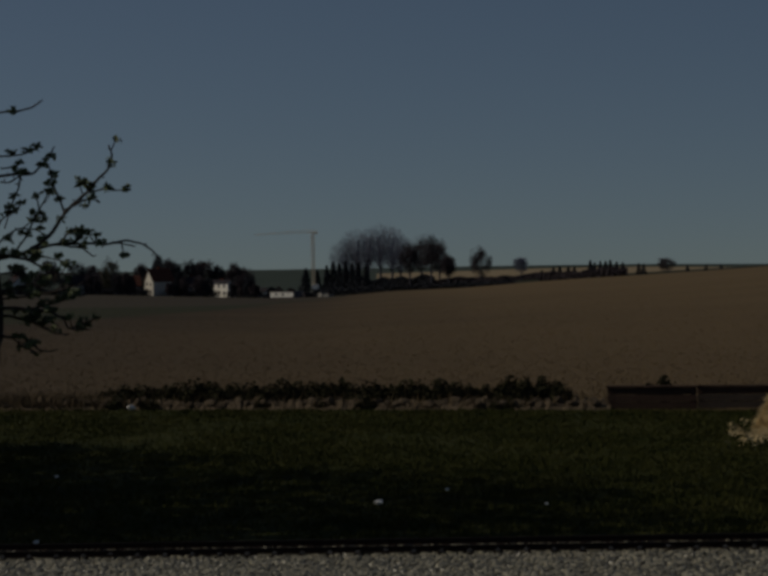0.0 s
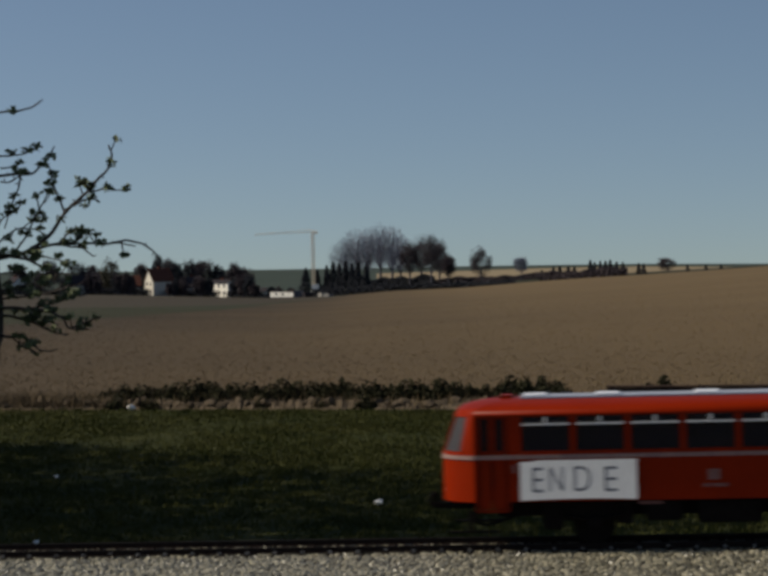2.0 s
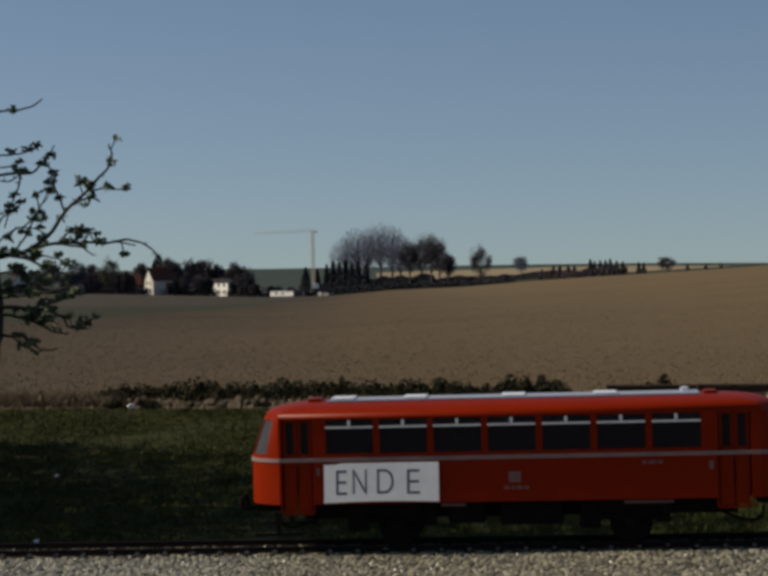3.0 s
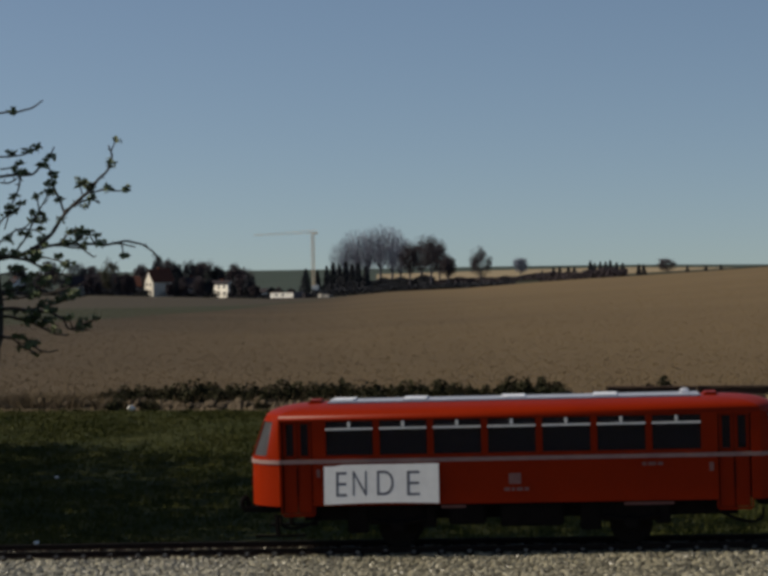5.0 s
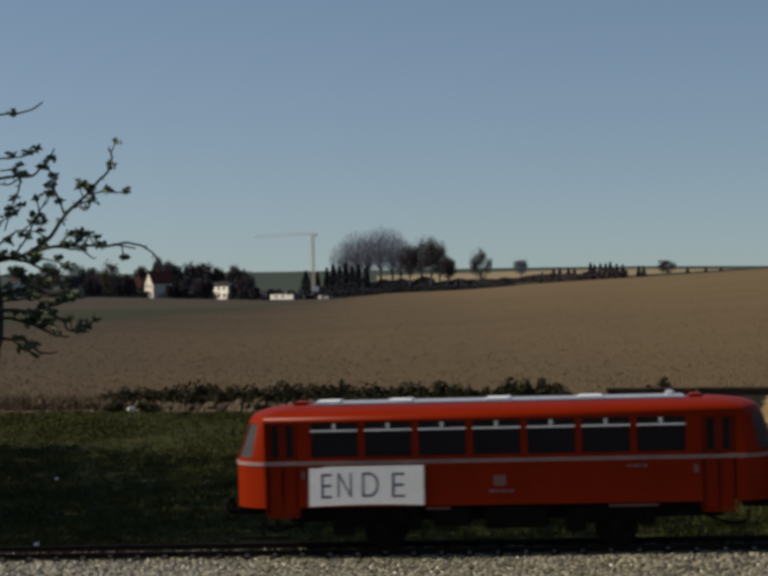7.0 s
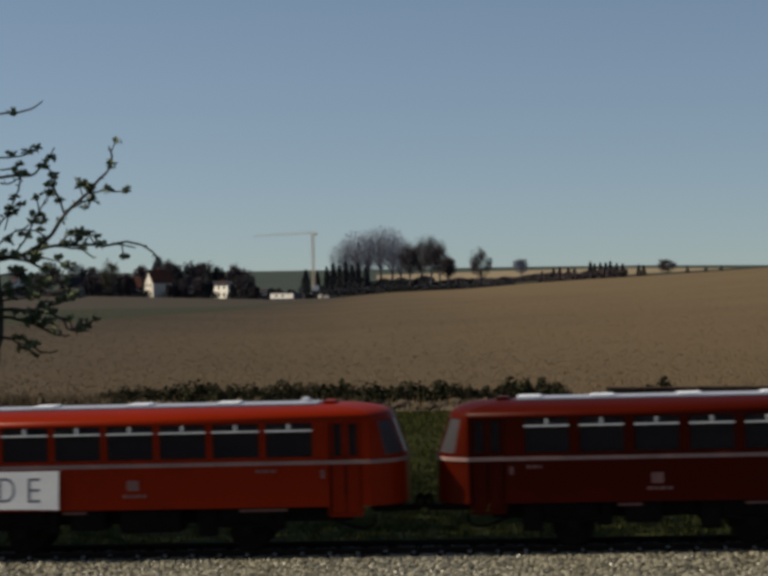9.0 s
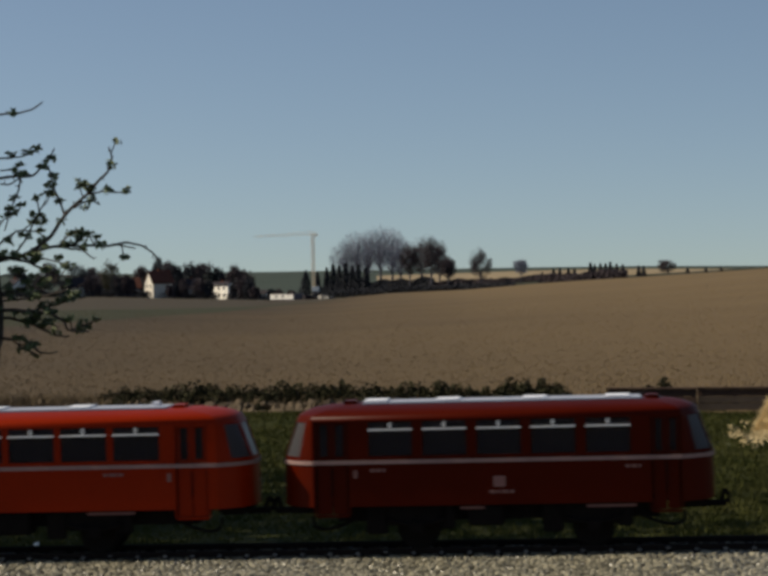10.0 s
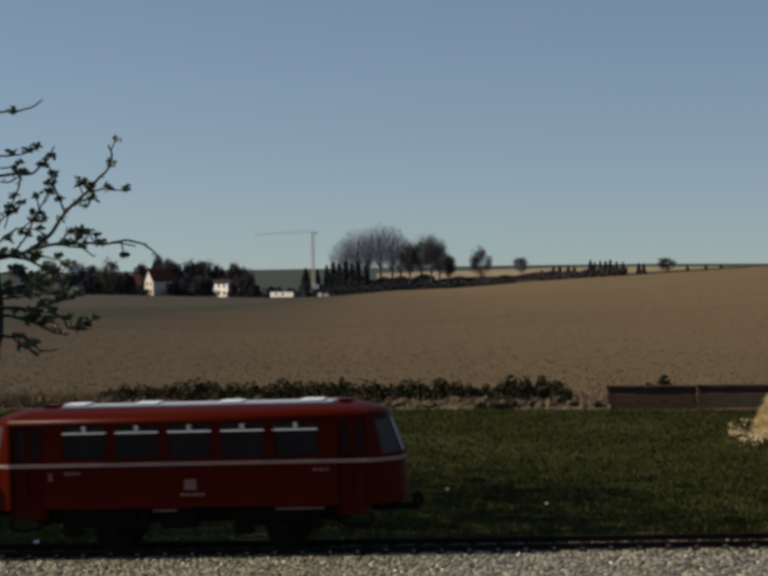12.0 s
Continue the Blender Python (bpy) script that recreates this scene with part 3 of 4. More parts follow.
def build_train():
    p1 = 0.01543
    wins = [(0.0232 + p1 * i, 0.0232 + p1 * i + 0.0136) for i in range(7)]
    car1, ax1 = build_car("railbus_motor_car", "bright red model railbus with a paper sign and grey roof strip", 0.1555, wins, [(0.0103, 0.0192), (0.1340, 0.1432)],
                          (0.0432, 0.1095), (0.0228, 0.1300), (0.027, 0.048, 0.0765, 0.103), RED, on_track(-0.0391, RIDE))
    part("roof_knob", box(0.1245, 0.1270, -0.0015, 0.0015, EAVE + CROWN, EAVE + CROWN + 0.0018, 0.0004), ROOFWHITE, car1, "small white roof knob")
    # paper sign taped to the side, its lower edge standing off a little
    bm = bmesh.new()
    cols = []
    for i in range(13):
        x = 0.0226 + 0.0328 * i / 12
        sag = 0.0004 * math.sin(i / 12 * 3.1)
        cols.append([bm.verts.new((x, -W - 0.0007 - 0.0015 * (1 - k / 4), 0.0124 + sag * (k == 0) + (0.0236 - 0.0124 - 0.0004 * (i < 2)) * k / 4)) for k in range(5)])
    for a, b in zip(cols, cols[1:]):
        for k in range(4):
            bm.faces.new((a[k], b[k], b[k + 1], a[k + 1]))
    sign = skin("paper_sign", bm, PAPER, car1, 0.0001, (0.04, 0.0, 0.018), "white paper sheet with hand-drawn capitals")
    for letter, x, wide, lift in (("E", 0.0274, 0.78, 0.0), ("N", 0.0328, 0.62, 0.0002), ("D", 0.0400, 0.74, 0.0002), ("E", 0.0479, 0.92, 0.0)):
        glyph(letter, 0.0105, INK, "letter", sign, pose(x, -W - 0.00193 + 0.134 * lift, 0.0146 + lift, 82.37, 0, 0), wide)
    bars(car1, 0.0752, 0.0188, [0.0034], 0.0030, "emblem")
    bars(car1, 0.0738, 0.0158, [0.0016, 0.0009, 0.0018, 0.0012], 0.0009)
    bars(car1, 0.1128, 0.0223, [0.0012, 0.0022, 0.0014], 0.0009)
    bars(car1, 0.1315, 0.0212, [0.0012], 0.0024, "class_mark")
    bars(car1, 0.0204, 0.0212, [0.0010], 0.0022, "class_mark")
    p2 = 0.01543
    wins = [(0.0258 + p2 * i, 0.0258 + p2 * i + 0.0126) for i in range(5)]
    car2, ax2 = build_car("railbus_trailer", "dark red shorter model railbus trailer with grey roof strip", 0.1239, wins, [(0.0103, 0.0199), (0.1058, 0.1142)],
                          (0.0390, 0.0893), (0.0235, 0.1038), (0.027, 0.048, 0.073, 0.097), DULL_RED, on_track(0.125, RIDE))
    bars(car2, 0.0612, 0.0185, [0.0034], 0.0030, "emblem")
    bars(car2, 0.0600, 0.0156, [0.0016, 0.0009, 0.0018, 0.0012], 0.0009)
    bars(car2, 0.0262, 0.0222, [0.0012, 0.0014, 0.0008], 0.0009)
    bars(car2, 0.0985, 0.0222, [0.0012, 0.0014, 0.0008], 0.0009)
    bars(car2, 0.0214, 0.0212, [0.0010], 0.0022, "class_mark")
    return car1, ax1, car2, ax2


build_parapet()
build_track()
car1, axles1, car2, axles2 = build_train()


# ---- trees ----
def scatter_mesh(name, spots, size, material, flat=0.6, seed=0, stick=0.0):
    """Many small leaf clumps or twigs as single facets: each spot is a place and an outward way."""
    rng = np.random.default_rng(seed)
    verts, faces = [], []
    for p, out in spots:
        k = len(verts)
        if stick:
            way = (np.array(out) + rng.normal(size=3) * 0.35)
            way = way / np.linalg.norm(way) * stick * rng.uniform(0.5, 1.2)
            side = np.cross(way, rng.normal(size=3))
            side = side / np.linalg.norm(side) * size * rng.uniform(0.5, 1.2)
            verts += [tuple(np.array(p) - side), tuple(np.array(p) + side), tuple(np.array(p) + way)]
            faces.append((k, k + 1, k + 2))
        else:
            a, b = rng.normal(size=3), rng.normal(size=3)
            a[2] *= flat
            a = a / np.linalg.norm(a) * size * rng.uniform(0.5, 1.2)
            b = np.cross(a, b)
            b = b / np.linalg.norm(b) * size * rng.uniform(0.35, 0.8)
            q = np.array(p)
            verts += [tuple(q - a), tuple(q - b * 0.8 + a * 0.1), tuple(q + a), tuple(q + b)]
            faces.append((k, k + 1, k + 2, k + 3))
    return raw(name, verts, faces, material)


def limbs(height, spread, rng, low=0.3, count=9, radius=None):
    """A tapered trunk and limbs in one mesh, and the limb ends."""
    radius = radius or height * 0.018
    bend = rng.normal(size=2) * height * 0.02
    top = (bend[0], bend[1], height * 0.8)
    bm = tube(smooth_line([(0, 0, -0.3), (bend[0] * 0.3, bend[1] * 0.2, height * 0.3), top]), list(np.linspace(radius, radius * 0.3, 9)), 6)
    ends = []
    for i in range(count):
        z = height * (low + (0.72 - low) * i / count)
        a = i * 2.4 + rng.uniform(-0.4, 0.4)
        r = spread * rng.uniform(0.5, 0.9) * math.sqrt(max(0.1, 1 - ((z / height - 0.45) / 0.6) ** 2))
        base = Vector((bend[0] * z / height, bend[1] * z / height, z))
        tip = base + Vector((math.cos(a) * r, math.sin(a) * r, height * rng.uniform(0.12, 0.28)))
        mid = base.lerp(tip, 0.5) + Vector((0, 0, height * 0.03))
        tube(smooth_line([base, mid, tip], 3), list(np.linspace(radius * 0.45, radius * 0.12, 7)), 4, bm)
        ends += [mid, tip]
    return bm, ends


def crown_spots(rng, height, spread, low, count, clusters=14, fill=0.5):
    """Places in an uneven crown made of several overlapping clusters."""
    mid, tall = height * (1 + low) / 2, height * (1 - low) / 2
    cs = []
    for i in range(clusters):
        v = rng.normal(size=3)
        v = v / np.linalg.norm(v) * rng.uniform(0.45, 0.72)
        cs.append((v, rng.uniform(0.26, 0.42)))
    out = []
    for _ in range(count):
        c, r = cs[rng.integers(clusters)]
        v = rng.normal(size=3)
        v = v / np.linalg.norm(v) * rng.random() ** fill * r
        q = c + v
        out.append(((q[0] * spread, q[1] * spread, mid + q[2] * tall), (q[0], q[1], q[2] * 0.6 + 1.1)))
    return out


def tree(name, label, m, height, spread, material, seed, low=0.25, clumps=900, size=0.35, stick=0.0, clusters=14, group="", stout=0.018):
    rng = np.random.default_rng(seed)
    t = thing(name, label, "tree", m, group)
    bm, _ = limbs(height, spread, rng, low, radius=height * stout)
    part("trunk", bm, FARBARK, t)
    part("crown", scatter_mesh("crown", crown_spots(rng, height, spread, low, clumps, clusters), size, material, seed=seed, stick=stick), material, t)
    return t


def bare_tree(m, height, spread, seed):
    """A tall leafless tree: a stout trunk, steep limbs that fan out, and a dome of fine twigs with sky between."""
    rng = np.random.default_rng(seed)
    t = thing("bare_tree", "tall bare domed tree with grey twigs", "tree", m, "bare trees beyond the field")
    r = height * 0.024
    bm = tube(smooth_line([(0, 0, -0.3), (rng.normal() * 0.2, 0, height * 0.35), (rng.normal() * 0.5, 0, height * 0.8)]), list(np.linspace(r, r * 0.3, 9)), 6)
    for i in range(18):
        a, out = i * 2.4 + rng.uniform(-0.3, 0.3), math.sqrt((i + 0.7) / 18)
        z0 = height * rng.uniform(0.22, 0.5)
        top = height * (0.42 + 0.5 * math.sqrt(max(0.0, 1 - (0.92 * out) ** 2)))
        tip = Vector((math.cos(a) * spread * out * 0.86, math.sin(a) * spread * out * 0.86, max(top, z0 + 2)))
        mid = Vector((tip.x * 0.55, tip.y * 0.55, z0 + (tip.z - z0) * 0.45))
        tube(smooth_line([(0, 0, z0), mid, tip], 3), list(np.linspace(r * 0.42, r * 0.10, 7)), 4, bm)
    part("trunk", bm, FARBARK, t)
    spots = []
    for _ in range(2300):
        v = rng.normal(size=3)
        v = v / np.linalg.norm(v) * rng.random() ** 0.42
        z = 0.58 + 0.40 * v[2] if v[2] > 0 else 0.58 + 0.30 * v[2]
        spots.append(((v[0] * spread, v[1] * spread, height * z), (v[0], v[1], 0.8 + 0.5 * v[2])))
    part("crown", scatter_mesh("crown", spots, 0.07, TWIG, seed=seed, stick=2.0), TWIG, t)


def conifer(m, height, spread, seed, group="row of conifers"):
    rng = np.random.default_rng(seed)
    t = thing("conifer", "narrow dark conifer at the edge of the field", "tree", m, group)
    part("trunk", tube([(0, 0, -0.3), (0, 0, height * 0.9)], [height * 0.02, 0.02], 5), FARBARK, t)
    spots = []
    for _ in range(1500):
        z = rng.random() ** 1.3
        tier = 0.72 + 0.28 * (1 - (z * 9) % 1.0)
        r = 1.35 * spread * tier * (1 - z) ** 0.85 * (0.6 + 0.4 * rng.random()) * rng.random() ** 0.4 + 0.10
        a = rng.uniform(0, 6.3)
        spots.append(((r * math.cos(a), r * math.sin(a), height * (0.04 + 0.96 * z)), (math.cos(a), math.sin(a), -0.2)))
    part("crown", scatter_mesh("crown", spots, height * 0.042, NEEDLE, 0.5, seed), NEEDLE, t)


def far_edge(b, k=1.0):
    return lands(b)[1] * k


def build_far_trees():
    for i, (b, h, w) in enumerate(((-18.0, 22.6, 6.2), (-12.5, 26.4, 6.8), (-7.0, 25.6, 5.8), (-1.5, 27.6, 7.0), (4.0, 25.6, 6.2), (8.0, 21.0, 4.8))):
        bare_tree(spot(b, far_edge(b, 1.2)), h, w * 1.12, 20 + i)
    for i, (b, h, w, k) in enumerate(((12.5, 19.5, 4.2, 1.17), (18.0, 21.0, 4.6, 1.19), (22.5, 22.0, 5.2, 1.16), (26.5, 19.0, 4.6, 1.18), (30.5, 12.5, 3.4, 1.15))):
        tree("budding_tree", "dense brown budding tree", spot(b, far_edge(b, k)), h, w * 1.12, BROWNBUD, 40 + i, 0.22, 5200, 0.27, 0, 60, "brown trees beyond the field", 0.022)
    tree("lone_tree", "lone brown-green tree behind the field", spot(46.3, far_edge(46.3, 1.12)), 13.8, 4.7, BROWNBUD, 51, 0.03, 3600, 0.26, 0, 34)
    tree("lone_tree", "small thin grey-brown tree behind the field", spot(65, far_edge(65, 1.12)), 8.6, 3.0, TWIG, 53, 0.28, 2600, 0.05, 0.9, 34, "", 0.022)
    tree("round_bush_tree", "round grey-green bush tree on the ridge", spot(133.5, far_edge(133.5, 1.03)), 4.4, 3.3, BROWNBUD, 54, 0.05, 2200, 0.16, 0, 30)
    for b, h, w in ((-37.0, 11.5, 2.4), (-31.5, 10.5, 1.5), (-27.0, 12.0, 1.6), (-24.0, 13.2, 1.7), (-21.0, 12.4, 1.6), (-18.0, 13.0, 1.7), (-15.0, 11.6, 1.6), (-12.0, 12.2, 1.7), (-8.5, 10.5, 1.6)):
        conifer(spot(b, far_edge(b, 1.1)), h * 0.95, w * 1.5, int(200 + b * 2), "conifers by the bare trees")
    for b, h, w in ((75.0, 3.6, 1.3), (80.5, 4.4, 1.0), (83.4, 4.6, 0.9), (87.4, 4.2, 1.1), (90.3, 3.8, 1.0), (97.9, 5.3, 1.0), (99.8, 4.6, 0.8), (102.5, 4.8, 0.9),
                    (105.0, 4.7, 0.9), (107.2, 5.0, 0.9), (110.2, 4.3, 0.9), (113.0, 4.0, 0.9), (120.5, 3.4, 0.7), (122.8, 3.2, 0.7), (143.2, 1.9, 0.5), (151.8, 1.6, 0.45), (158.8, 1.5, 0.45)):
        conifer(spot(b, far_edge(b, 1.02)), h * 0.88, w * 1.1, int(500 + b * 3))
    for i, (b, h, w, mt) in enumerate(((-144, 13.0, 5.0, NEEDLE), (-129, 13.5, 4.8, OLIVETREE), (-106.5, 15.5, 3.2, NEEDLE), (-102, 14.0, 4.2, BROWNBUD), (-92, 14.0, 4.0, NEEDLE),
                                       (-84.5, 14.4, 5.0, BROWNBUD), (-71, 12.6, 4.0, BROWNBUD), (-66, 12.2, 4.4, BROWNBUD), (-158, 13, 5.5, BROWNBUD), (-172, 12, 5, NEEDLE),
                                       (-115, 12.0, 4.0, BROWNBUD), (-137, 11.0, 4.0, BROWNBUD), (-98, 13.5, 3.6, NEEDLE), (-88, 13.2, 3.4, BROWNBUD), (-78, 12.4, 3.4, NEEDLE))):
        tree("village_tree", "dark tree among the village houses", spot(b, far_edge(b, 1.03 + 0.02 * (i % 3))), h * 1.22, w * 1.15, mt, 70 + i, 0.05, 3600, 0.38, 0, 34, "village trees")


def build_village_bushes():
    """Lower dark trees in front of and between the houses."""
    for i, (b, h, w) in enumerate(((-70.6, 8.6, 2.2), (-71.6, 7.0, 1.6), (-67.0, 11.0, 3.6), (-64.0, 9.0, 3.0), (-101.5, 6.2, 2.0), (-99.0, 7.2, 2.2), (-82.5, 8.0, 2.4), (-87.5, 9.5, 3.0), (-95.0, 9.0, 3.0), (-98.5, 7.0, 2.2), (-119.5, 9.0, 2.6),
                                   (-122.5, 10.5, 3.0), (-126, 10.0, 3.2), (-139.5, 9.5, 2.6), (-135.5, 9.0, 3.0), (-150, 9.5, 3.4), (-163, 9.0, 3.4), (-61.5, 6.0, 2.4), (-53, 5.0, 2.2), (-50, 4.5, 2.4), (-44, 4.0, 2.0))):
        tree("garden_tree", "low dark tree in a village garden", spot(b, far_edge(b, 0.993)), h, w, BROWNBUD if i % 3 else NEEDLE, 300 + i, 0.03, 2400, 0.33, 0, 26, "village garden trees")


def build_hedgerow():
    """The dark scrub along the far edge of the field."""
    rng = np.random.default_rng(8)
    for b0, b1, name, h0, h1, n in ((-29, 24, "hedgerow", 4.4, 4.6, 4200), (24, 74, "hedgerow", 3.2, 2.0, 2600), (74, 115, "hedgerow", 2.5, 2.1, 1500), (-34, 62, "field_scrub", 3.6, 1.2, 3600), (-182, -58, "hedgerow", 3.0, 3.2, 4200), (-58, -29, "hedgerow", 1.6, 2.0, 700)):
        spots = []
        for _ in range(3 * n):
            k = rng.random()
            b = b0 + (b1 - b0) * k
            d = far_edge(b, 1.17 if name == "hedgerow" and -29 < b < 74 else 1.0) + 4 + rng.normal() * 2.0
            h = (h0 + (h1 - h0) * k) * (0.9 + 0.35 * noise.noise(Vector((b * 0.22, 1.7, 0.3))))
            spots.append(((d * math.tan(b * 1e-3), d, ground_z(b, d) + h * rng.random() ** 0.7), (0, 0, 1)))
        me = scatter_mesh(name, spots, 0.42, NEEDLE if b0 < 20 else BROWNBUD, 0.6, int(b0 + 300))
        tagged(new(name, me), "dark bare scrub hedge along the field's far edge", "hedge", kind="stuff")


# ---- village ----
def house(name, label, m, wide, deep, wall_h, roof_h, wall, roof, rows=0, cols=0, gable=False, chimney=True):
    """A house on its pitched roof; the front faces -y, a gable front shows the triangle."""
    t = thing(name, label, "house", m, "village houses")
    bm = bmesh.new()
    x, y = wide / 2, deep / 2
    if gable:
        prof = [(-x, -0.5), (x, -0.5), (x, wall_h), (0, wall_h + roof_h), (-x, wall_h)]
        a = [bm.verts.new((px, -y, pz)) for px, pz in prof]
        b = [bm.verts.new((px, y, pz)) for px, pz in prof]
    else:
        prof = [(-y, -0.5), (y, -0.5), (y, wall_h), (0, wall_h + roof_h), (-y, wall_h)]
        a = [bm.verts.new((-x, py, pz)) for py, pz in prof]
        b = [bm.verts.new((x, py, pz)) for py, pz in prof]
    bm.faces.new(a[::-1]), bm.faces.new(b)
    for i in range(5):
        bm.faces.new((a[i], a[(i + 1) % 5], b[(i + 1) % 5], b[i]))
    bmesh.ops.recalc_face_normals(bm, faces=bm.faces[:])
    part("wall", bm, wall, t)
    half, run = (x, y) if gable else (y, x)
    bm = bmesh.new()
    e = 0.5
    for s in (-1, 1):
        k = roof_h / half
        pts = [(0, wall_h + roof_h + 0.06), (0, wall_h + roof_h + 0.30), (s * (half + e), wall_h - e * k + 0.30), (s * (half + e), wall_h - e * k + 0.06)]
        f = [[bm.verts.new((px, q, pz) if gable else (q, px, pz)) for px, pz in pts] for q in (-run - e, run + e)]
        bm.faces.new(f[0]), bm.faces.new(f[1][::-1])
        for i in range(4):
            bm.faces.new((f[0][i], f[0][(i + 1) % 4], f[1][(i + 1) % 4], f[1][i]))
    bmesh.ops.recalc_face_normals(bm, faces=bm.faces[:])
    r = part("roof", bm, roof, t)
    if chimney:
        part("chimney", box(-0.5, 0.5, -0.4, 0.4, wall_h + roof_h * 0.6, wall_h + roof_h + 1.0), TILE_RED, r)
    frame_me = pane_me = None
    for i in range(rows):
        for j in range(cols):
            cx, cz = wide * ((j + 0.5) / cols - 0.5) * 0.9, wall_h * (i + 0.55) / rows
            if frame_me is None:
                frame_me = mesh("window", box(-0.62, 0.62, -0.06, 0.03, -0.80, 0.80), WHITEPAINT)
                pane_me = mesh("pane", box(-0.54, 0.54, -0.10, -0.05, -0.70, 0.70), DARKGLASS)
            w = part("window", frame_me, WHITEPAINT, t)
            w.location = (cx, -y, cz)
            part("pane", pane_me, DARKGLASS, w)
    return t


def build_village():
    at = lambda b, k=1.02, turn=0: spot(b, far_edge(b, k), 0, turn)
    house("house", "white two-storey house with a dark roof", at(-76.4, 1.004, -50), 12.6, 4.0, 6.1, 0.9, WHITEWALL, TILE_DARK, 2, 3)
    house("house", "white-gabled house with a brown-red roof", at(-106.3, 1.005, -56), 7.4, 9.6, 6.6, 4.8, CREAMWALL, TILE_RED, 2, 2, True)
    house("house", "grey house with a dark roof", at(-91, 1.03, -20), 9.0, 8.0, 4.4, 3.8, GREYWALL, TILE_DARK, 1, 3)
    house("house", "low brown-roofed house among trees", at(-121, 1.03, 15), 10.0, 8.0, 4.0, 4.0, GREYWALL, TILE_RED, 1, 4)
    house("house", "cream gabled house behind a tree", at(-144.5, 1.003, -45), 5.5, 10.0, 4.6, 3.2, CREAMWALL, TILE_DARK, 1, 1, True, False)
    house("house", "dark-roofed house at the village edge", at(-133, 1.06, 20), 12.0, 9.0, 4.6, 4.4, GREYWALL, TILE_DARK, 1, 3)
    house("house", "small white house behind the branches", at(-173, 1.02, -45), 5.0, 6.0, 5.0, 2.4, WHITEWALL, TILE_DARK, 2, 2)
    house("shed", "small white shed beside the site", at(-57.5, 1.03, -25), 4.4, 4.0, 2.4, 1.2, WHITEWALL, TILE_DARK, 0, 0, False, False)
    # site hut: long, low and white, on the field's edge
    m = spot(-47.7, far_edge(-47.7, 0.985), 0, -36)
    t = thing("site_cabin", "long low white cabin on the field's edge", "cabin", m)
    part("body", box(-5.6, 5.6, -1.2, 1.2, 0.3, 2.2, 0.08), WHITEPAINT, t)
    part("roof", box(-5.75, 5.75, -1.35, 1.35, 2.21, 2.36, 0.05), CREAMWALL, t)
    for x in (-3.4, 3.4):
        part("skid", box(x - 0.3, x + 0.3, -1.1, 1.1, -0.3, 0.30), TILE_DARK, t)
    for x in (-2.6, 0.6):
        part("window", box(x - 0.5, x + 0.5, -1.24, -1.17, 1.1, 1.8), DARKGLASS, t)
    # tower crane
    b = -33.3
    m = spot(b, far_edge(b, 1.02), 0, -6)
    t = thing("tower_crane", "slender ochre tower crane over a building site", "crane", m)
    h, s = 24.6, 0.45
    for x in (-s, s):
        for y in (-s, s):
            part("mast_post", tube([(x, y, 1.2), (x, y, h)], [0.10, 0.10], 4), CRANE_PAINT, t)
    bm = bmesh.new()
    for i in range(20):
        z0, z1 = 1.2 + i * 1.17, 1.2 + (i + 1) * 1.17
        q = s if i % 2 else -s
        for y in (-s, s):
            tube([(q, y, z0), (-q, y, z1)], [0.07, 0.07], 4, bm)
            tube([(y, q, z0), (y, -q, z1)], [0.07, 0.07], 4, bm)
    part("mast_bracing", bm, CRANE_PAINT, t)
    jib = part("jib", tube([(-22.5, 0, h - 0.9), (1.8, 0, h - 0.2)], [0.06, 0.10], 4), CRANE_PAINT, t, "long thin lattice jib")
    part("jib_chord", tube([(-22.3, 0, h - 0.45), (0, 0, h + 0.7), (1.7, 0, h + 0.2)], [0.04, 0.06, 0.06], 4), CRANE_PAINT, jib)
    part("jib_chord", tube([(-22.4, 0.5, h - 0.9), (1.7, 0.5, h - 0.2)], [0.04, 0.04], 4), CRANE_PAINT, jib)
    bm = bmesh.new()
    for i in range(24):
        x = -22.4 + i * 0.93
        low = h - 0.2 + 0.031 * min(0.0, x)
        tube([(x, 0, low), (x + 0.46, 0, low + 0.45 + (x + 22.4) * 0.02), (x + 0.93, 0, low + 0.029)], [0.025] * 3, 3, bm)
    part("jib_lattice", bm, CRANE_PAINT, jib)
    part("counterweight", box(0.9, 1.8, -0.5, 0.5, h - 0.9, h - 0.3, 0.05), CRANE_PAINT, t)
    part("base_ballast", box(-1.5, 1.5, -1.5, 1.5, -0.3, 1.8, 0.1), CREAMWALL, t, "pale ballast blocks")
    part("winch_box", box(-0.6, 1.9, -1.0, 1.0, 1.8, 4.6, 0.1), WHITEPAINT, t)
    # stacks of building material round the crane
    for i, (b, w, h, k, mt) in enumerate(((-40.5, 3.4, 2.4, 1.0, GREYWALL), (-36.5, 2.6, 1.6, 0.995, TILE_DARK), (-29.0, 3.0, 1.4, 0.99, CONCRETE), (-26.5, 3.2, 1.0, 0.985, CONCRETE), (-19, 3.4, 2.0, 1.02, CREAMWALL), (-42.8, 1.6, 2.0, 1.01, WHITEPAINT))):
        ob = lone("material_stack", box(-w / 2, w / 2, -1.2, 1.2, -0.3, h, 0.12), mt, "stack of building material beside the crane", "stack", "site stacks")
        ob.matrix_basis = spot(b, far_edge(b, k), 0, 20 * i)


build_far_trees()
build_village_bushes()
build_hedgerow()
build_village()


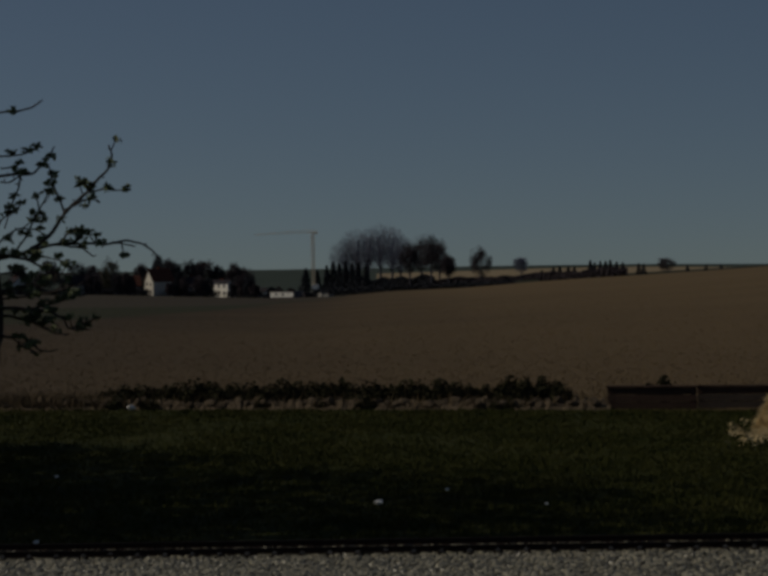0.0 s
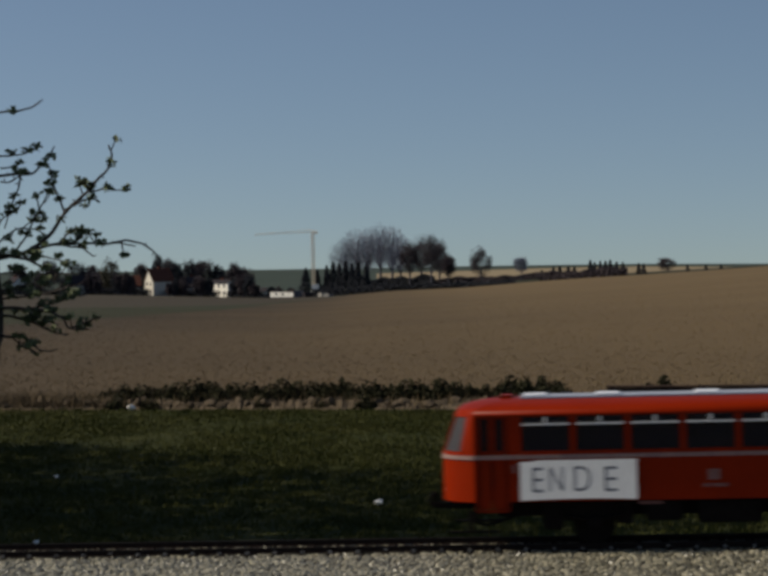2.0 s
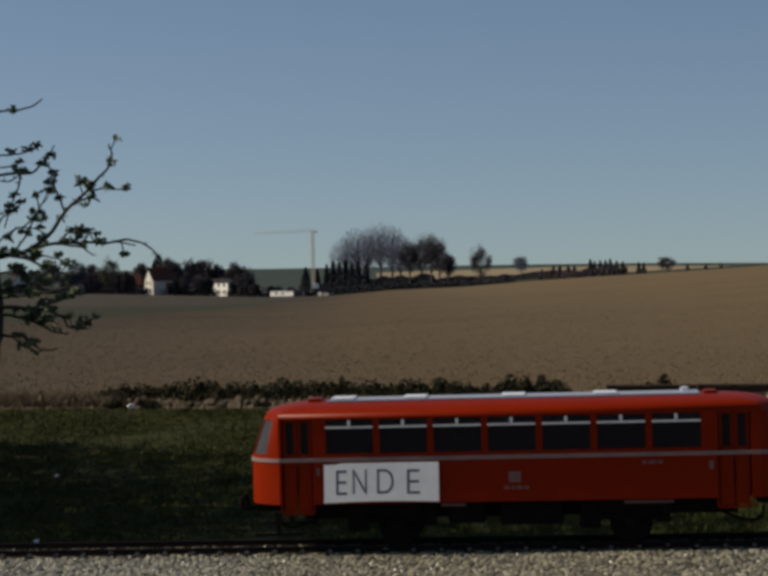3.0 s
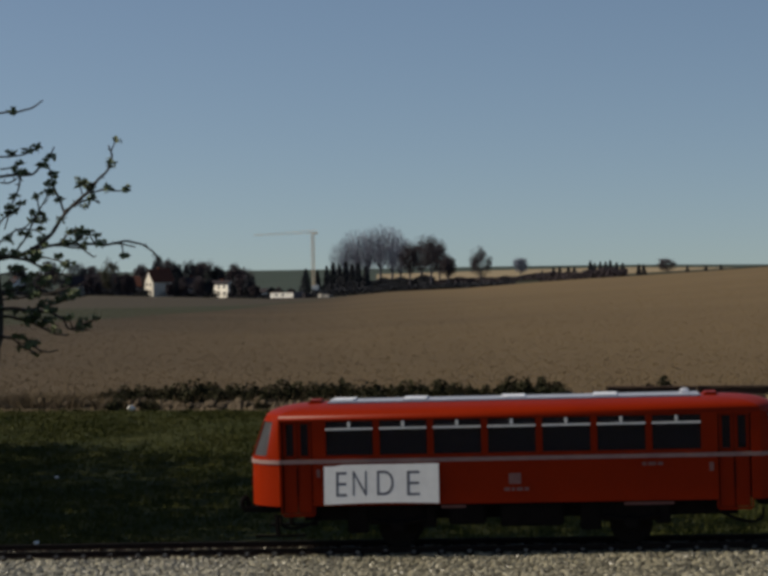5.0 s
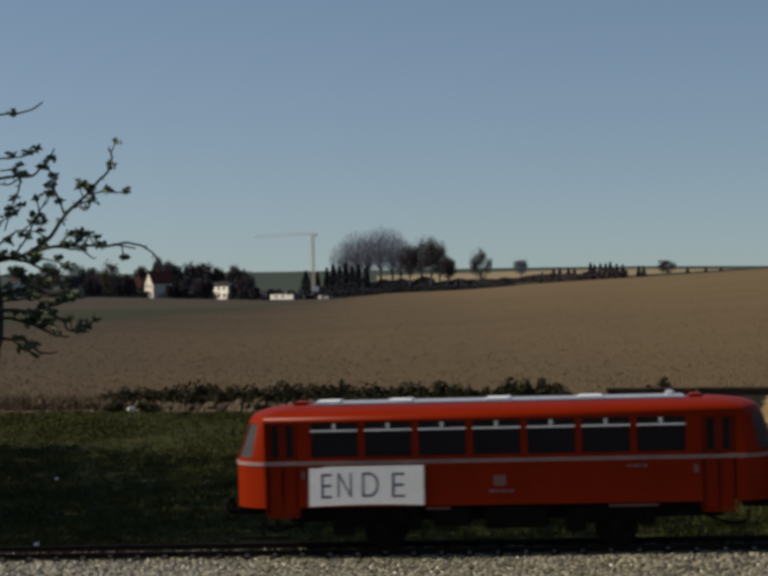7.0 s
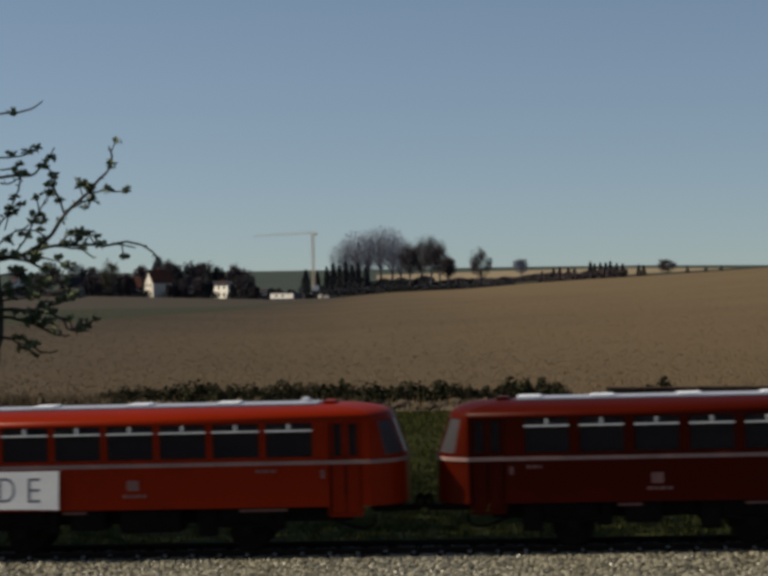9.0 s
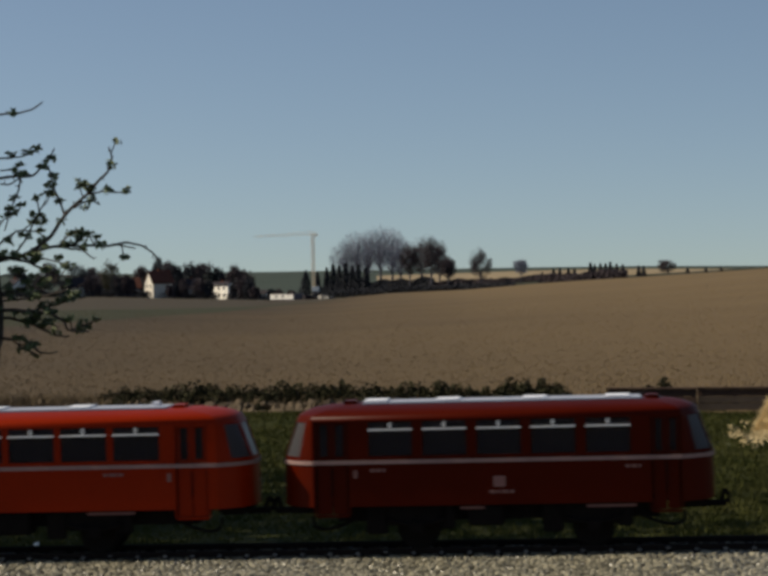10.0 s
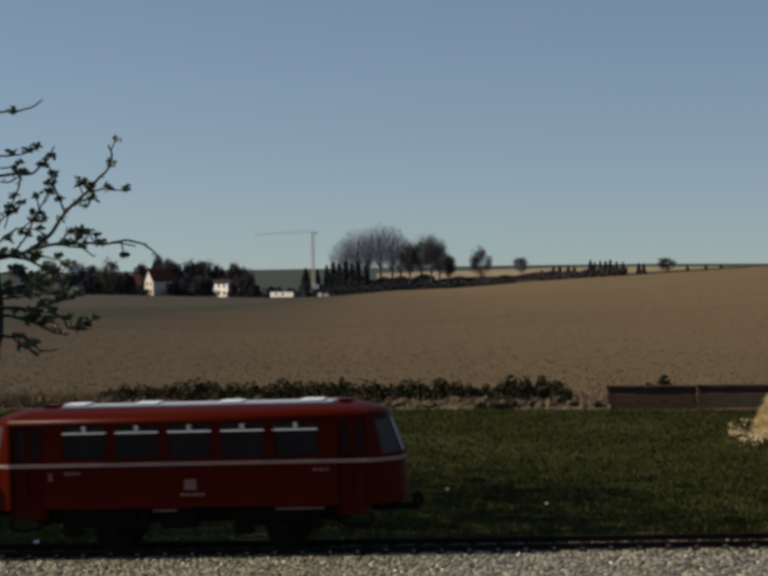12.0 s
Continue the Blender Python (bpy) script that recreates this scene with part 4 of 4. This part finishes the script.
# ---- border of the lawn ----
def border_at(b, back=0.0, lift=0.0, turn=0.0):
    return spot(b, lands(b)[0] + back, lift, turn)


def build_border():
    rng = np.random.default_rng(5)
    kinds = []
    for i in range(4):
        spots = []
        for _ in range(1150):
            v = rng.normal(size=3)
            v /= np.linalg.norm(v)
            r = rng.random() ** 0.4
            spots.append(((v[0] * r * 0.26 * (1 + 0.3 * math.sin(5 * v[1] + i)), v[1] * r * 0.22, 0.13 + abs(v[2]) * r * 0.22 * (1 + 0.35 * math.sin(7 * v[0] + i)) - 0.12), (0, 0, 1)))
        kinds.append(scatter_mesh("leaves", spots, 0.031, SHRUB, 0.8, 90 + i))
    stem = mesh("stem", tube([(0, 0, -0.05), (0.01, 0, 0.2)], [0.02, 0.008], 5), BARK)
    places = [(-131, 0.8), (-124, 0.9), (-117, 0.95), (-110, 0.9), (-104, 1.0), (-97, 1.15), (-91, 1.35), (-84, 1.1), (-77, 0.95), (-70, 1.0), (-63, 1.05), (-56, 1.0), (-49, 1.1), (-42, 1.15), (-35, 1.2),
              (-28, 1.15), (-21, 1.2), (-14, 1.0), (-8, 1.25), (-2, 1.0), (4, 0.95), (10, 1.2), (16, 1.15), (22, 1.05), (28, 1.15), (34, 0.95), (40, 1.0), (47, 0.85), (54, 1.0), (60, 1.2), (66, 1.35), (72, 1.3), (78, 1.15), (84, 1.0)]
    for i, (b, k) in enumerate(places):
        t = thing("border_shrub", "low dark evergreen shrub along the lawn's edge", "shrub", border_at(b + rng.uniform(-1.5, 1.5), 0.45 + rng.uniform(-0.15, 0.3), 0.08, rng.uniform(0, 360)), "shrubs along the lawn")
        t.scale = (k * rng.uniform(0.9, 1.15), k, k * rng.uniform(0.95, 1.2))
        part("stem", stem, BARK, t)
        part("leaves", kinds[i % 4], SHRUB, t)
    for b, k in ((-9, 1.0), (-127, 1.0), (-112, 0.9), (-30, 0.7), (58, 0.95), (52, 0.8), (-60, 0.7)):
        t = thing("border_shrub", "low dark shrub spilling onto the lawn", "shrub", border_at(b, -0.05, 0.0, rng.uniform(0, 360)), "shrubs along the lawn")
        t.scale = (k, k, k * 0.7)
        part("stem", stem, BARK, t)
        part("leaves", kinds[2], SHRUB, t)
    t = thing("border_shrub", "low dark shrub behind the plank wall", "shrub", border_at(130.5, 0.6, 0.12), "shrubs along the lawn")
    t.scale = (1.2, 1.0, 1.2)
    part("stem", stem, BARK, t)
    part("leaves", kinds[1], SHRUB, t)
    # stones
    rocks = []
    for i in range(5):
        bm = bmesh.new()
        bmesh.ops.create_icosphere(bm, subdivisions=2, radius=0.085)
        for v in bm.verts:
            v.co *= 1 + 0.45 * noise.noise(v.co * 13 + Vector((i * 3.1, 0, 0)))
            v.co.z *= 0.75
        rocks.append(mesh("border_stone", bm, STONE))
    for i in range(150):
        b = -181 + 284 * (i + rng.uniform(-0.4, 0.4)) / 150
        ob = tagged(new("border_stone", rocks[i % 5]), "pale earthy stone edging the lawn", "stone", "stones along the lawn")
        ob.matrix_basis = border_at(b, rng.uniform(-0.1, 0.25), rng.uniform(0.02, 0.12), rng.uniform(0, 360)) @ Matrix.Diagonal((*[rng.uniform(0.6, 1.35) for _ in range(3)], 1))
    ob = tagged(new("border_stone", rocks[0]), "bright white stone at the lawn's edge", "stone", "stones along the lawn")
    me = rocks[0].copy()
    me.materials[0] = WHITEPAINT
    ob.data = me
    ob.matrix_basis = border_at(-120.5, -0.35, 0.05, 30) @ Matrix.Diagonal((0.8, 0.6, 0.7, 1))
    # earth bank under them, and dry stalks
    verts, faces = [], []
    n = 200
    for i in range(n + 1):
        b = -186 + 292 * i / n
        for back, z in ((-0.32, -0.03), (0.0, 0.09), (0.4, 0.14), (0.9, 0.10), (1.5, -0.05)):
            p = border_at(b, back + 0.1 * noise.noise(Vector((b * 0.2, back, 0))), 0).translation
            verts.append((p.x, p.y, p.z + z * (1 + 0.7 * noise.noise(Vector((b * 0.35, back * 2, 4))))))
    for i in range(n):
        for k in range(4):
            q = i * 5 + k
            faces.append((q, q + 5, q + 6, q + 1))
    tagged(new("border_bed", raw("border_bed", verts, faces, STONE)), "bare earth bed along the lawn's edge", "bed", kind="structure")
    spots = []
    for _ in range(5200):
        b = rng.uniform(-186, -130) if rng.random() < 0.55 else rng.uniform(-130, 104)
        p = border_at(b, rng.uniform(-0.2, 0.9), 0.03).translation
        spots.append(((p.x, p.y, p.z), (rng.normal() * 0.3, rng.normal() * 0.3, 1)))
    tagged(new("dry_stalks", scatter_mesh("dry_stalks", spots, 0.010, STRAW, seed=3, stick=0.24)), "dry tan stalks in the border", "stalks", kind="stuff")


def build_plank_wall():
    for k, (b0, b1, back, h, material, label) in enumerate(((104.8, 146.3, 0.0, 0.325, PLANK, "low dark weathered plank wall at the lawn's edge"),
                                                            (146.8, 196.0, 0.25, 0.315, GREYSTONE, "low grey-brown plank wall at the lawn's edge"))):
        pa, pb = border_at(b0, back).translation, border_at(b1, back).translation
        length = (pb - pa).length
        m = Matrix.Translation(pa) @ Matrix.Rotation(math.atan2(pb.y - pa.y, pb.x - pa.x), 4, "Z")
        t = thing("plank_wall", label, "wall", m, "plank walls")
        for i in range(3):
            z = h * i / 3
            part("plank", box(0, length, -0.03 - 0.004 * (i % 2), 0.03, z + 0.004 - 0.05 * (i == 0), z + h / 3 - 0.004, 0.006), material if i < 2 else PLANK, t)
        for i in range(4):
            x = 0.06 + (length - 0.12) * i / 3
            part("stake", box(x - 0.035, x + 0.035, 0.031, 0.10, -0.2, h + 0.02 * (i % 2), 0.006), PLANK, t)
        part("cap_board", box(-0.02, length + 0.005, -0.06, 0.09, h + 0.003, h + 0.028, 0.005), PLANK, t)


def build_hay():
    rng = np.random.default_rng(12)
    base = spot(182.5, 27.2)
    t = thing("hay_heap", "pointed heap of pale golden hay on the lawn", "heap", base)
    spots = []
    for _ in range(2600):
        z = rng.random() ** 1.4
        a = rng.uniform(0, 6.3)
        r = 0.26 * (1 - z) ** 0.9
        spots.append(((r * math.cos(a), r * math.sin(a), 0.48 * z), (math.cos(a) * 0.6, math.sin(a) * 0.6, rng.uniform(-0.9, 0.3))))
    core = tube([(0, 0, -0.02), (0, 0, 0.15), (0.01, 0, 0.32), (0.01, 0, 0.45)], [0.24, 0.18, 0.09, 0.02], 9)
    part("core", core, HAY, t)
    part("straws", scatter_mesh("straws", spots, 0.008, HAY, seed=2, stick=0.12), HAY, t)
    spots = []
    for _ in range(3200):
        b, d = 178 + rng.normal() * 6.5, 26.7 + rng.normal() * 0.7
        if b > 190 or noise.noise(Vector((b * 0.12, d * 0.9, 7))) + 0.2 * rng.normal() < -0.02:
            continue
        spots.append(((d * math.tan(b * 1e-3), d, 0.035), (rng.normal(), rng.normal(), 0.25)))
    tagged(new("loose_hay", scatter_mesh("loose_hay", spots, 0.009, HAY, seed=6, stick=0.07)), "loose pale hay strewn on the grass", "hay", kind="stuff")


def build_scraps():
    for b, d, s in ((-4.4, 19.4, 1.0), (28.1, 20.4, 0.5), (-156, 22.5, 0.55), (-166, 17.0, 0.6), (75, 19.0, 0.45)):
        bm = bmesh.new()
        bmesh.ops.create_icosphere(bm, subdivisions=2, radius=0.042)
        for v in bm.verts:
            v.co *= 1 + 0.5 * noise.noise(v.co * 40)
            v.co.z *= 0.55
        ob = lone("paper_scrap", bm, WHITEPAINT, "crumpled white scrap lying in the grass", "scrap", "scraps in the grass")
        ob.matrix_basis = spot(b, d, 0.045) @ Matrix.Diagonal((s, s, s, 1))


build_border()
build_plank_wall()
build_hay()
build_scraps()


# ---- fruit tree beside the parapet, and unseen trees added to shade the lawn ----
def build_fruit_tree():
    rng = np.random.default_rng(31)
    t = thing("fruit_tree", "gnarled fruit tree with small young leaf tufts", "tree", pose(-1.165, 6.0, 0))
    line = smooth_line([(-0.30, 0.1, -0.1), (-0.22, 0.05, 0.9), (-0.06, 0, 1.75), (0.015, 0, 2.12), (-0.06, 0.05, 2.6), (-0.22, 0.1, 3.3)])
    part("trunk", tube(line, list(np.linspace(0.12, 0.03, len(line))), 10), BARK, t, smooth=True)
    twigs, leaves = bmesh.new(), []

    def limb(radius, points, tufts):
        """A crooked limb with short spurs, and a tuft of young leaves at each of the given fractions."""
        line = [p + Vector((0, 0, 0.004 * noise.noise(p * 40))) for p in smooth_line(points, 5)]
        part("limb", tube(line, list(np.linspace(radius * 0.9, 0.0020, len(line))), 7), BARK, t, smooth=True)
        for p in line[3::4]:
            way = Vector((rng.normal(), rng.normal(), rng.normal() + 0.4)).normalized()
            tube([p, p + way * rng.uniform(0.006, 0.016)], [0.0022, 0.0014], 4, twigs)
        ends = list(tufts)
        if points[0][2] < 2.28:
            ends += [rng.uniform(0.1, 0.65) for _ in range(3)]
        for k in ends:
            root = line[min(len(line) - 1, int(k * (len(line) - 1) + 0.5))]
            way = Vector((rng.normal() * 0.8, rng.normal(), rng.normal() * 0.6 + 0.4)).normalized()
            tip = root + way * rng.uniform(0.006, 0.020 if points[0][2] > 2.36 else 0.045)
            tube([root, tip], [0.0024, 0.0018], 4, twigs)
            wide = rng.uniform(0.013, 0.022)
            for _ in range(rng.integers(9, 17)):
                v = rng.normal(size=3)
                v = v / np.linalg.norm(v) * rng.random() ** 0.5
                leaves.append(((tip.x + v[0] * wide, tip.y + v[1] * wide, tip.z + v[2] * wide * 0.6), v))
            leaves.append((tuple(tip), (0, 0, 1)))

    limb(0.0085, [(-0.011, 0.00, 2.232), (0.073, -0.00, 2.251), (0.145, -0.01, 2.266), (0.216, -0.01, 2.310), (0.261, -0.02, 2.372), (0.317, -0.02, 2.423), (0.361, -0.03, 2.467), (0.393, -0.03, 2.501), (0.403, -0.04, 2.535), (0.395, -0.04, 2.565)], (0.3, 0.42, 0.55, 0.66, 0.76, 0.83, 0.93))
    limb(0.0055, [(0.161, -0.02, 2.270), (0.229, -0.01, 2.285), (0.299, -0.01, 2.288), (0.374, 0.00, 2.286), (0.429, 0.01, 2.294), (0.476, 0.02, 2.284), (0.507, 0.02, 2.263), (0.521, 0.03, 2.239)], (0.2, 0.36, 0.42, 0.55))
    limb(0.0040, [(0.229, -0.01, 2.285), (0.272, -0.02, 2.280), (0.310, -0.04, 2.275), (0.347, -0.05, 2.250)], (0.3, 0.6))
    limb(0.0030, [(0.374, 0.00, 2.286), (0.415, 0.01, 2.288), (0.458, 0.02, 2.276)], ())
    limb(0.0055, [(0.019, 0.02, 2.473), (0.073, 0.03, 2.486), (0.129, 0.03, 2.488), (0.163, 0.04, 2.491), (0.190, 0.05, 2.516), (0.209, 0.05, 2.536), (0.226, 0.06, 2.570)], (0.35, 0.68, 0.8))
    limb(0.0040, [(0.263, -0.02, 2.376), (0.257, -0.01, 2.393), (0.240, 0.01, 2.429), (0.224, 0.02, 2.469), (0.216, 0.04, 2.501), (0.204, 0.05, 2.522)], (0.3, 0.55, 0.72, 0.95))
    limb(0.0035, [(0.032, 0.03, 2.538), (0.073, 0.04, 2.543), (0.133, 0.06, 2.548), (0.171, 0.07, 2.568)], (0.5, 0.75, 1.0))
    limb(0.0035, [(0.130, 0.04, 2.487), (0.124, 0.03, 2.446), (0.106, 0.01, 2.397), (0.089, 0.00, 2.334)], (0.0, 0.5, 0.75))
    limb(0.0040, [(0.027, 0.00, 2.662), (0.083, 0.00, 2.666), (0.139, 0.00, 2.670), (0.181, 0.00, 2.681), (0.203, 0.00, 2.698)], (0.38,))
    limb(0.0032, [(0.330, -0.03, 2.433), (0.362, -0.04, 2.436), (0.398, -0.05, 2.437), (0.446, -0.06, 2.435)], (0.55, 0.62, 1.0))
    limb(0.0032, [(0.290, -0.03, 2.392), (0.317, -0.02, 2.410), (0.341, -0.01, 2.415), (0.361, 0.00, 2.400)], (0.4, 0.7))
    limb(0.0028, [(0.340, -0.03, 2.442), (0.329, -0.04, 2.453), (0.317, -0.06, 2.461)], (1.0,))
    limb(0.0060, [(0.032, 0.00, 2.266), (0.077, -0.02, 2.258), (0.148, -0.03, 2.246), (0.206, -0.05, 2.223), (0.256, -0.06, 2.205), (0.289, -0.08, 2.202)], (0.45, 0.6, 0.8))
    limb(0.0075, [(0.015, 0.00, 2.115), (0.072, -0.01, 2.111), (0.159, -0.03, 2.103), (0.217, -0.05, 2.098), (0.260, -0.06, 2.074), (0.276, -0.07, 2.050), (0.335, -0.09, 2.044)], (0.2, 0.4, 0.55, 0.85))
    limb(0.0045, [(0.159, -0.03, 2.104), (0.226, -0.01, 2.119), (0.277, 0.02, 2.137), (0.326, 0.04, 2.145)], (0.2, 0.4, 0.6, 0.8))
    limb(0.0060, [(0.028, 0.00, 2.101), (0.068, 0.01, 2.090), (0.134, 0.03, 2.074), (0.181, 0.04, 2.055), (0.213, 0.06, 2.032), (0.256, 0.07, 2.028)], (0.3, 0.5, 0.8))
    limb(0.0060, [(0.027, 0.00, 2.028), (0.070, -0.01, 2.028), (0.135, -0.02, 2.024), (0.164, -0.03, 2.010), (0.193, -0.04, 1.987), (0.241, -0.05, 1.990)], (0.45, 0.7))
    limb(0.0030, [(0.105, -0.01, 2.024), (0.136, 0.01, 1.995), (0.171, 0.03, 1.978)], (0.8,))
    limb(0.0035, [(0.110, 0.03, 2.264), (0.138, 0.04, 2.306), (0.164, 0.06, 2.362), (0.184, 0.07, 2.401), (0.198, 0.08, 2.417)], (0.3, 0.5, 0.65, 0.8, 0.97))
    limb(0.0035, [(0.057, 0.02, 2.286), (0.096, 0.04, 2.321), (0.140, 0.07, 2.337), (0.200, 0.09, 2.316)], (0.2, 0.4, 0.6, 0.8))
    limb(0.0030, [(0.058, 0.02, 2.335), (0.085, 0.03, 2.370), (0.111, 0.04, 2.381), (0.124, 0.05, 2.398)], (0.4, 0.7, 1.0))
    limb(0.0030, [(0.245, -0.02, 2.289), (0.276, -0.04, 2.316), (0.302, -0.06, 2.327)], (0.8, 1.0))
    limb(0.0030, [(0.286, -0.02, 2.288), (0.304, 0.01, 2.310), (0.321, 0.04, 2.330)], (0.5, 1.0))
    limb(0.0030, [(0.160, -0.02, 2.246), (0.212, -0.04, 2.250), (0.272, -0.07, 2.232)], (0.4, 0.75, 1.0))
    limb(0.0035, [(0.054, 0.02, 2.153), (0.105, 0.05, 2.166), (0.172, 0.07, 2.171), (0.224, 0.10, 2.191)], (0.3, 0.5, 0.7, 0.9))
    limb(0.0035, [(0.057, 0.00, 2.132), (0.146, -0.03, 2.141), (0.222, -0.07, 2.151), (0.309, -0.10, 2.170)], (0.3, 0.5, 0.7, 0.85))
    limb(0.0028, [(0.277, -0.04, 2.049), (0.327, -0.05, 2.065), (0.362, -0.06, 2.079)], (0.6,))
    limb(0.0030, [(0.122, 0.02, 2.075), (0.168, 0.04, 2.080), (0.229, 0.05, 2.054)], (0.5, 0.8))
    limb(0.0028, [(0.076, 0.02, 2.510), (0.107, 0.04, 2.510), (0.134, 0.05, 2.525)], (0.6, 1.0))
    limb(0.0028, [(0.075, 0.02, 2.466), (0.094, 0.03, 2.468), (0.112, 0.03, 2.473), (0.128, 0.04, 2.484)], ())
    limb(0.0030, [(0.058, 0.00, 2.202), (0.111, 0.02, 2.208), (0.163, 0.04, 2.190), (0.201, 0.06, 2.164)], (0.4, 0.7, 1.0))
    tagged(part("spur_growth", twigs, BARK, t), kind="stuff")
    part("leaves", scatter_mesh("leaves", leaves, 0.0118, LEAF, 0.6, 9), LEAF, t)


build_fruit_tree()
# added trees, never in view: they only throw shade on the lawn
for k, (x, y, h, w) in enumerate(((-8.4, 13.5, 9.5, 2.9), (-9.4, 17.5, 11.0, 3.1), (-10.4, 21.5, 11.0, 3.0), (-11.5, 25.5, 7.5, 3.2), (-13.5, 15.0, 12.5, 3.8), (-14.5, 19.5, 12.5, 4.0), (-15.0, 23.5, 11.0, 3.4))):
    tree("shade_tree", "unseen leafy tree added to shade the lawn", pose(x, y, 0), h, w, OLIVETREE, 130 + k, 0.18, 3000, 0.15, 0, 40, "orchard trees")


# ---- what moves: the train comes in, halts, and leaves ----
def motions():
    nose = [(0.0, 0.190), (0.5, 0.1455), (1.0, 0.1005), (1.2, 0.0826), (1.5, 0.0563), (1.75, 0.0370), (2.0, 0.0167), (2.25, -0.0075), (2.5, -0.0307), (2.6, -0.0372), (2.7, -0.0389),
            (2.8, -0.0391), (3.2, -0.0391), (4.8, -0.0391), (6.7, -0.0391), (6.9, -0.0402), (7.0, -0.0434), (7.1, -0.0472), (7.2, -0.0512), (7.6, -0.0695),
            (8.0, -0.0920), (8.4, -0.1150), (8.8, -0.1379), (9.0, -0.1491), (9.25, -0.1610), (9.5, -0.1719), (10.0, -0.1936), (10.5, -0.2159), (11.0, -0.2379), (11.5, -0.2598), (12.0, -0.2824)]
    walk(car1, [(t, on_track(s, RIDE)) for t, s in nose])
    walk(car2, [(t, on_track(s + 0.1641, RIDE)) for t, s in nose])
    # the wheels roll without slipping
    steps = []
    for (ta, sa), (tb, sb) in zip(nose, nose[1:]):
        k = max(1, math.ceil(abs(sb - sa) / 0.0055 / 1.1))
        steps += [(ta + (tb - ta) * i / k, sa + (sb - sa) * i / k) for i in range(k)]
    steps.append(nose[-1])
    for axle, x in axles1 + axles2:
        walk(axle, [(t, pose(x, 0, 0.0045, 0, math.degrees((s - 0.19) / 0.0055), 0)) for t, s in steps])


motions()
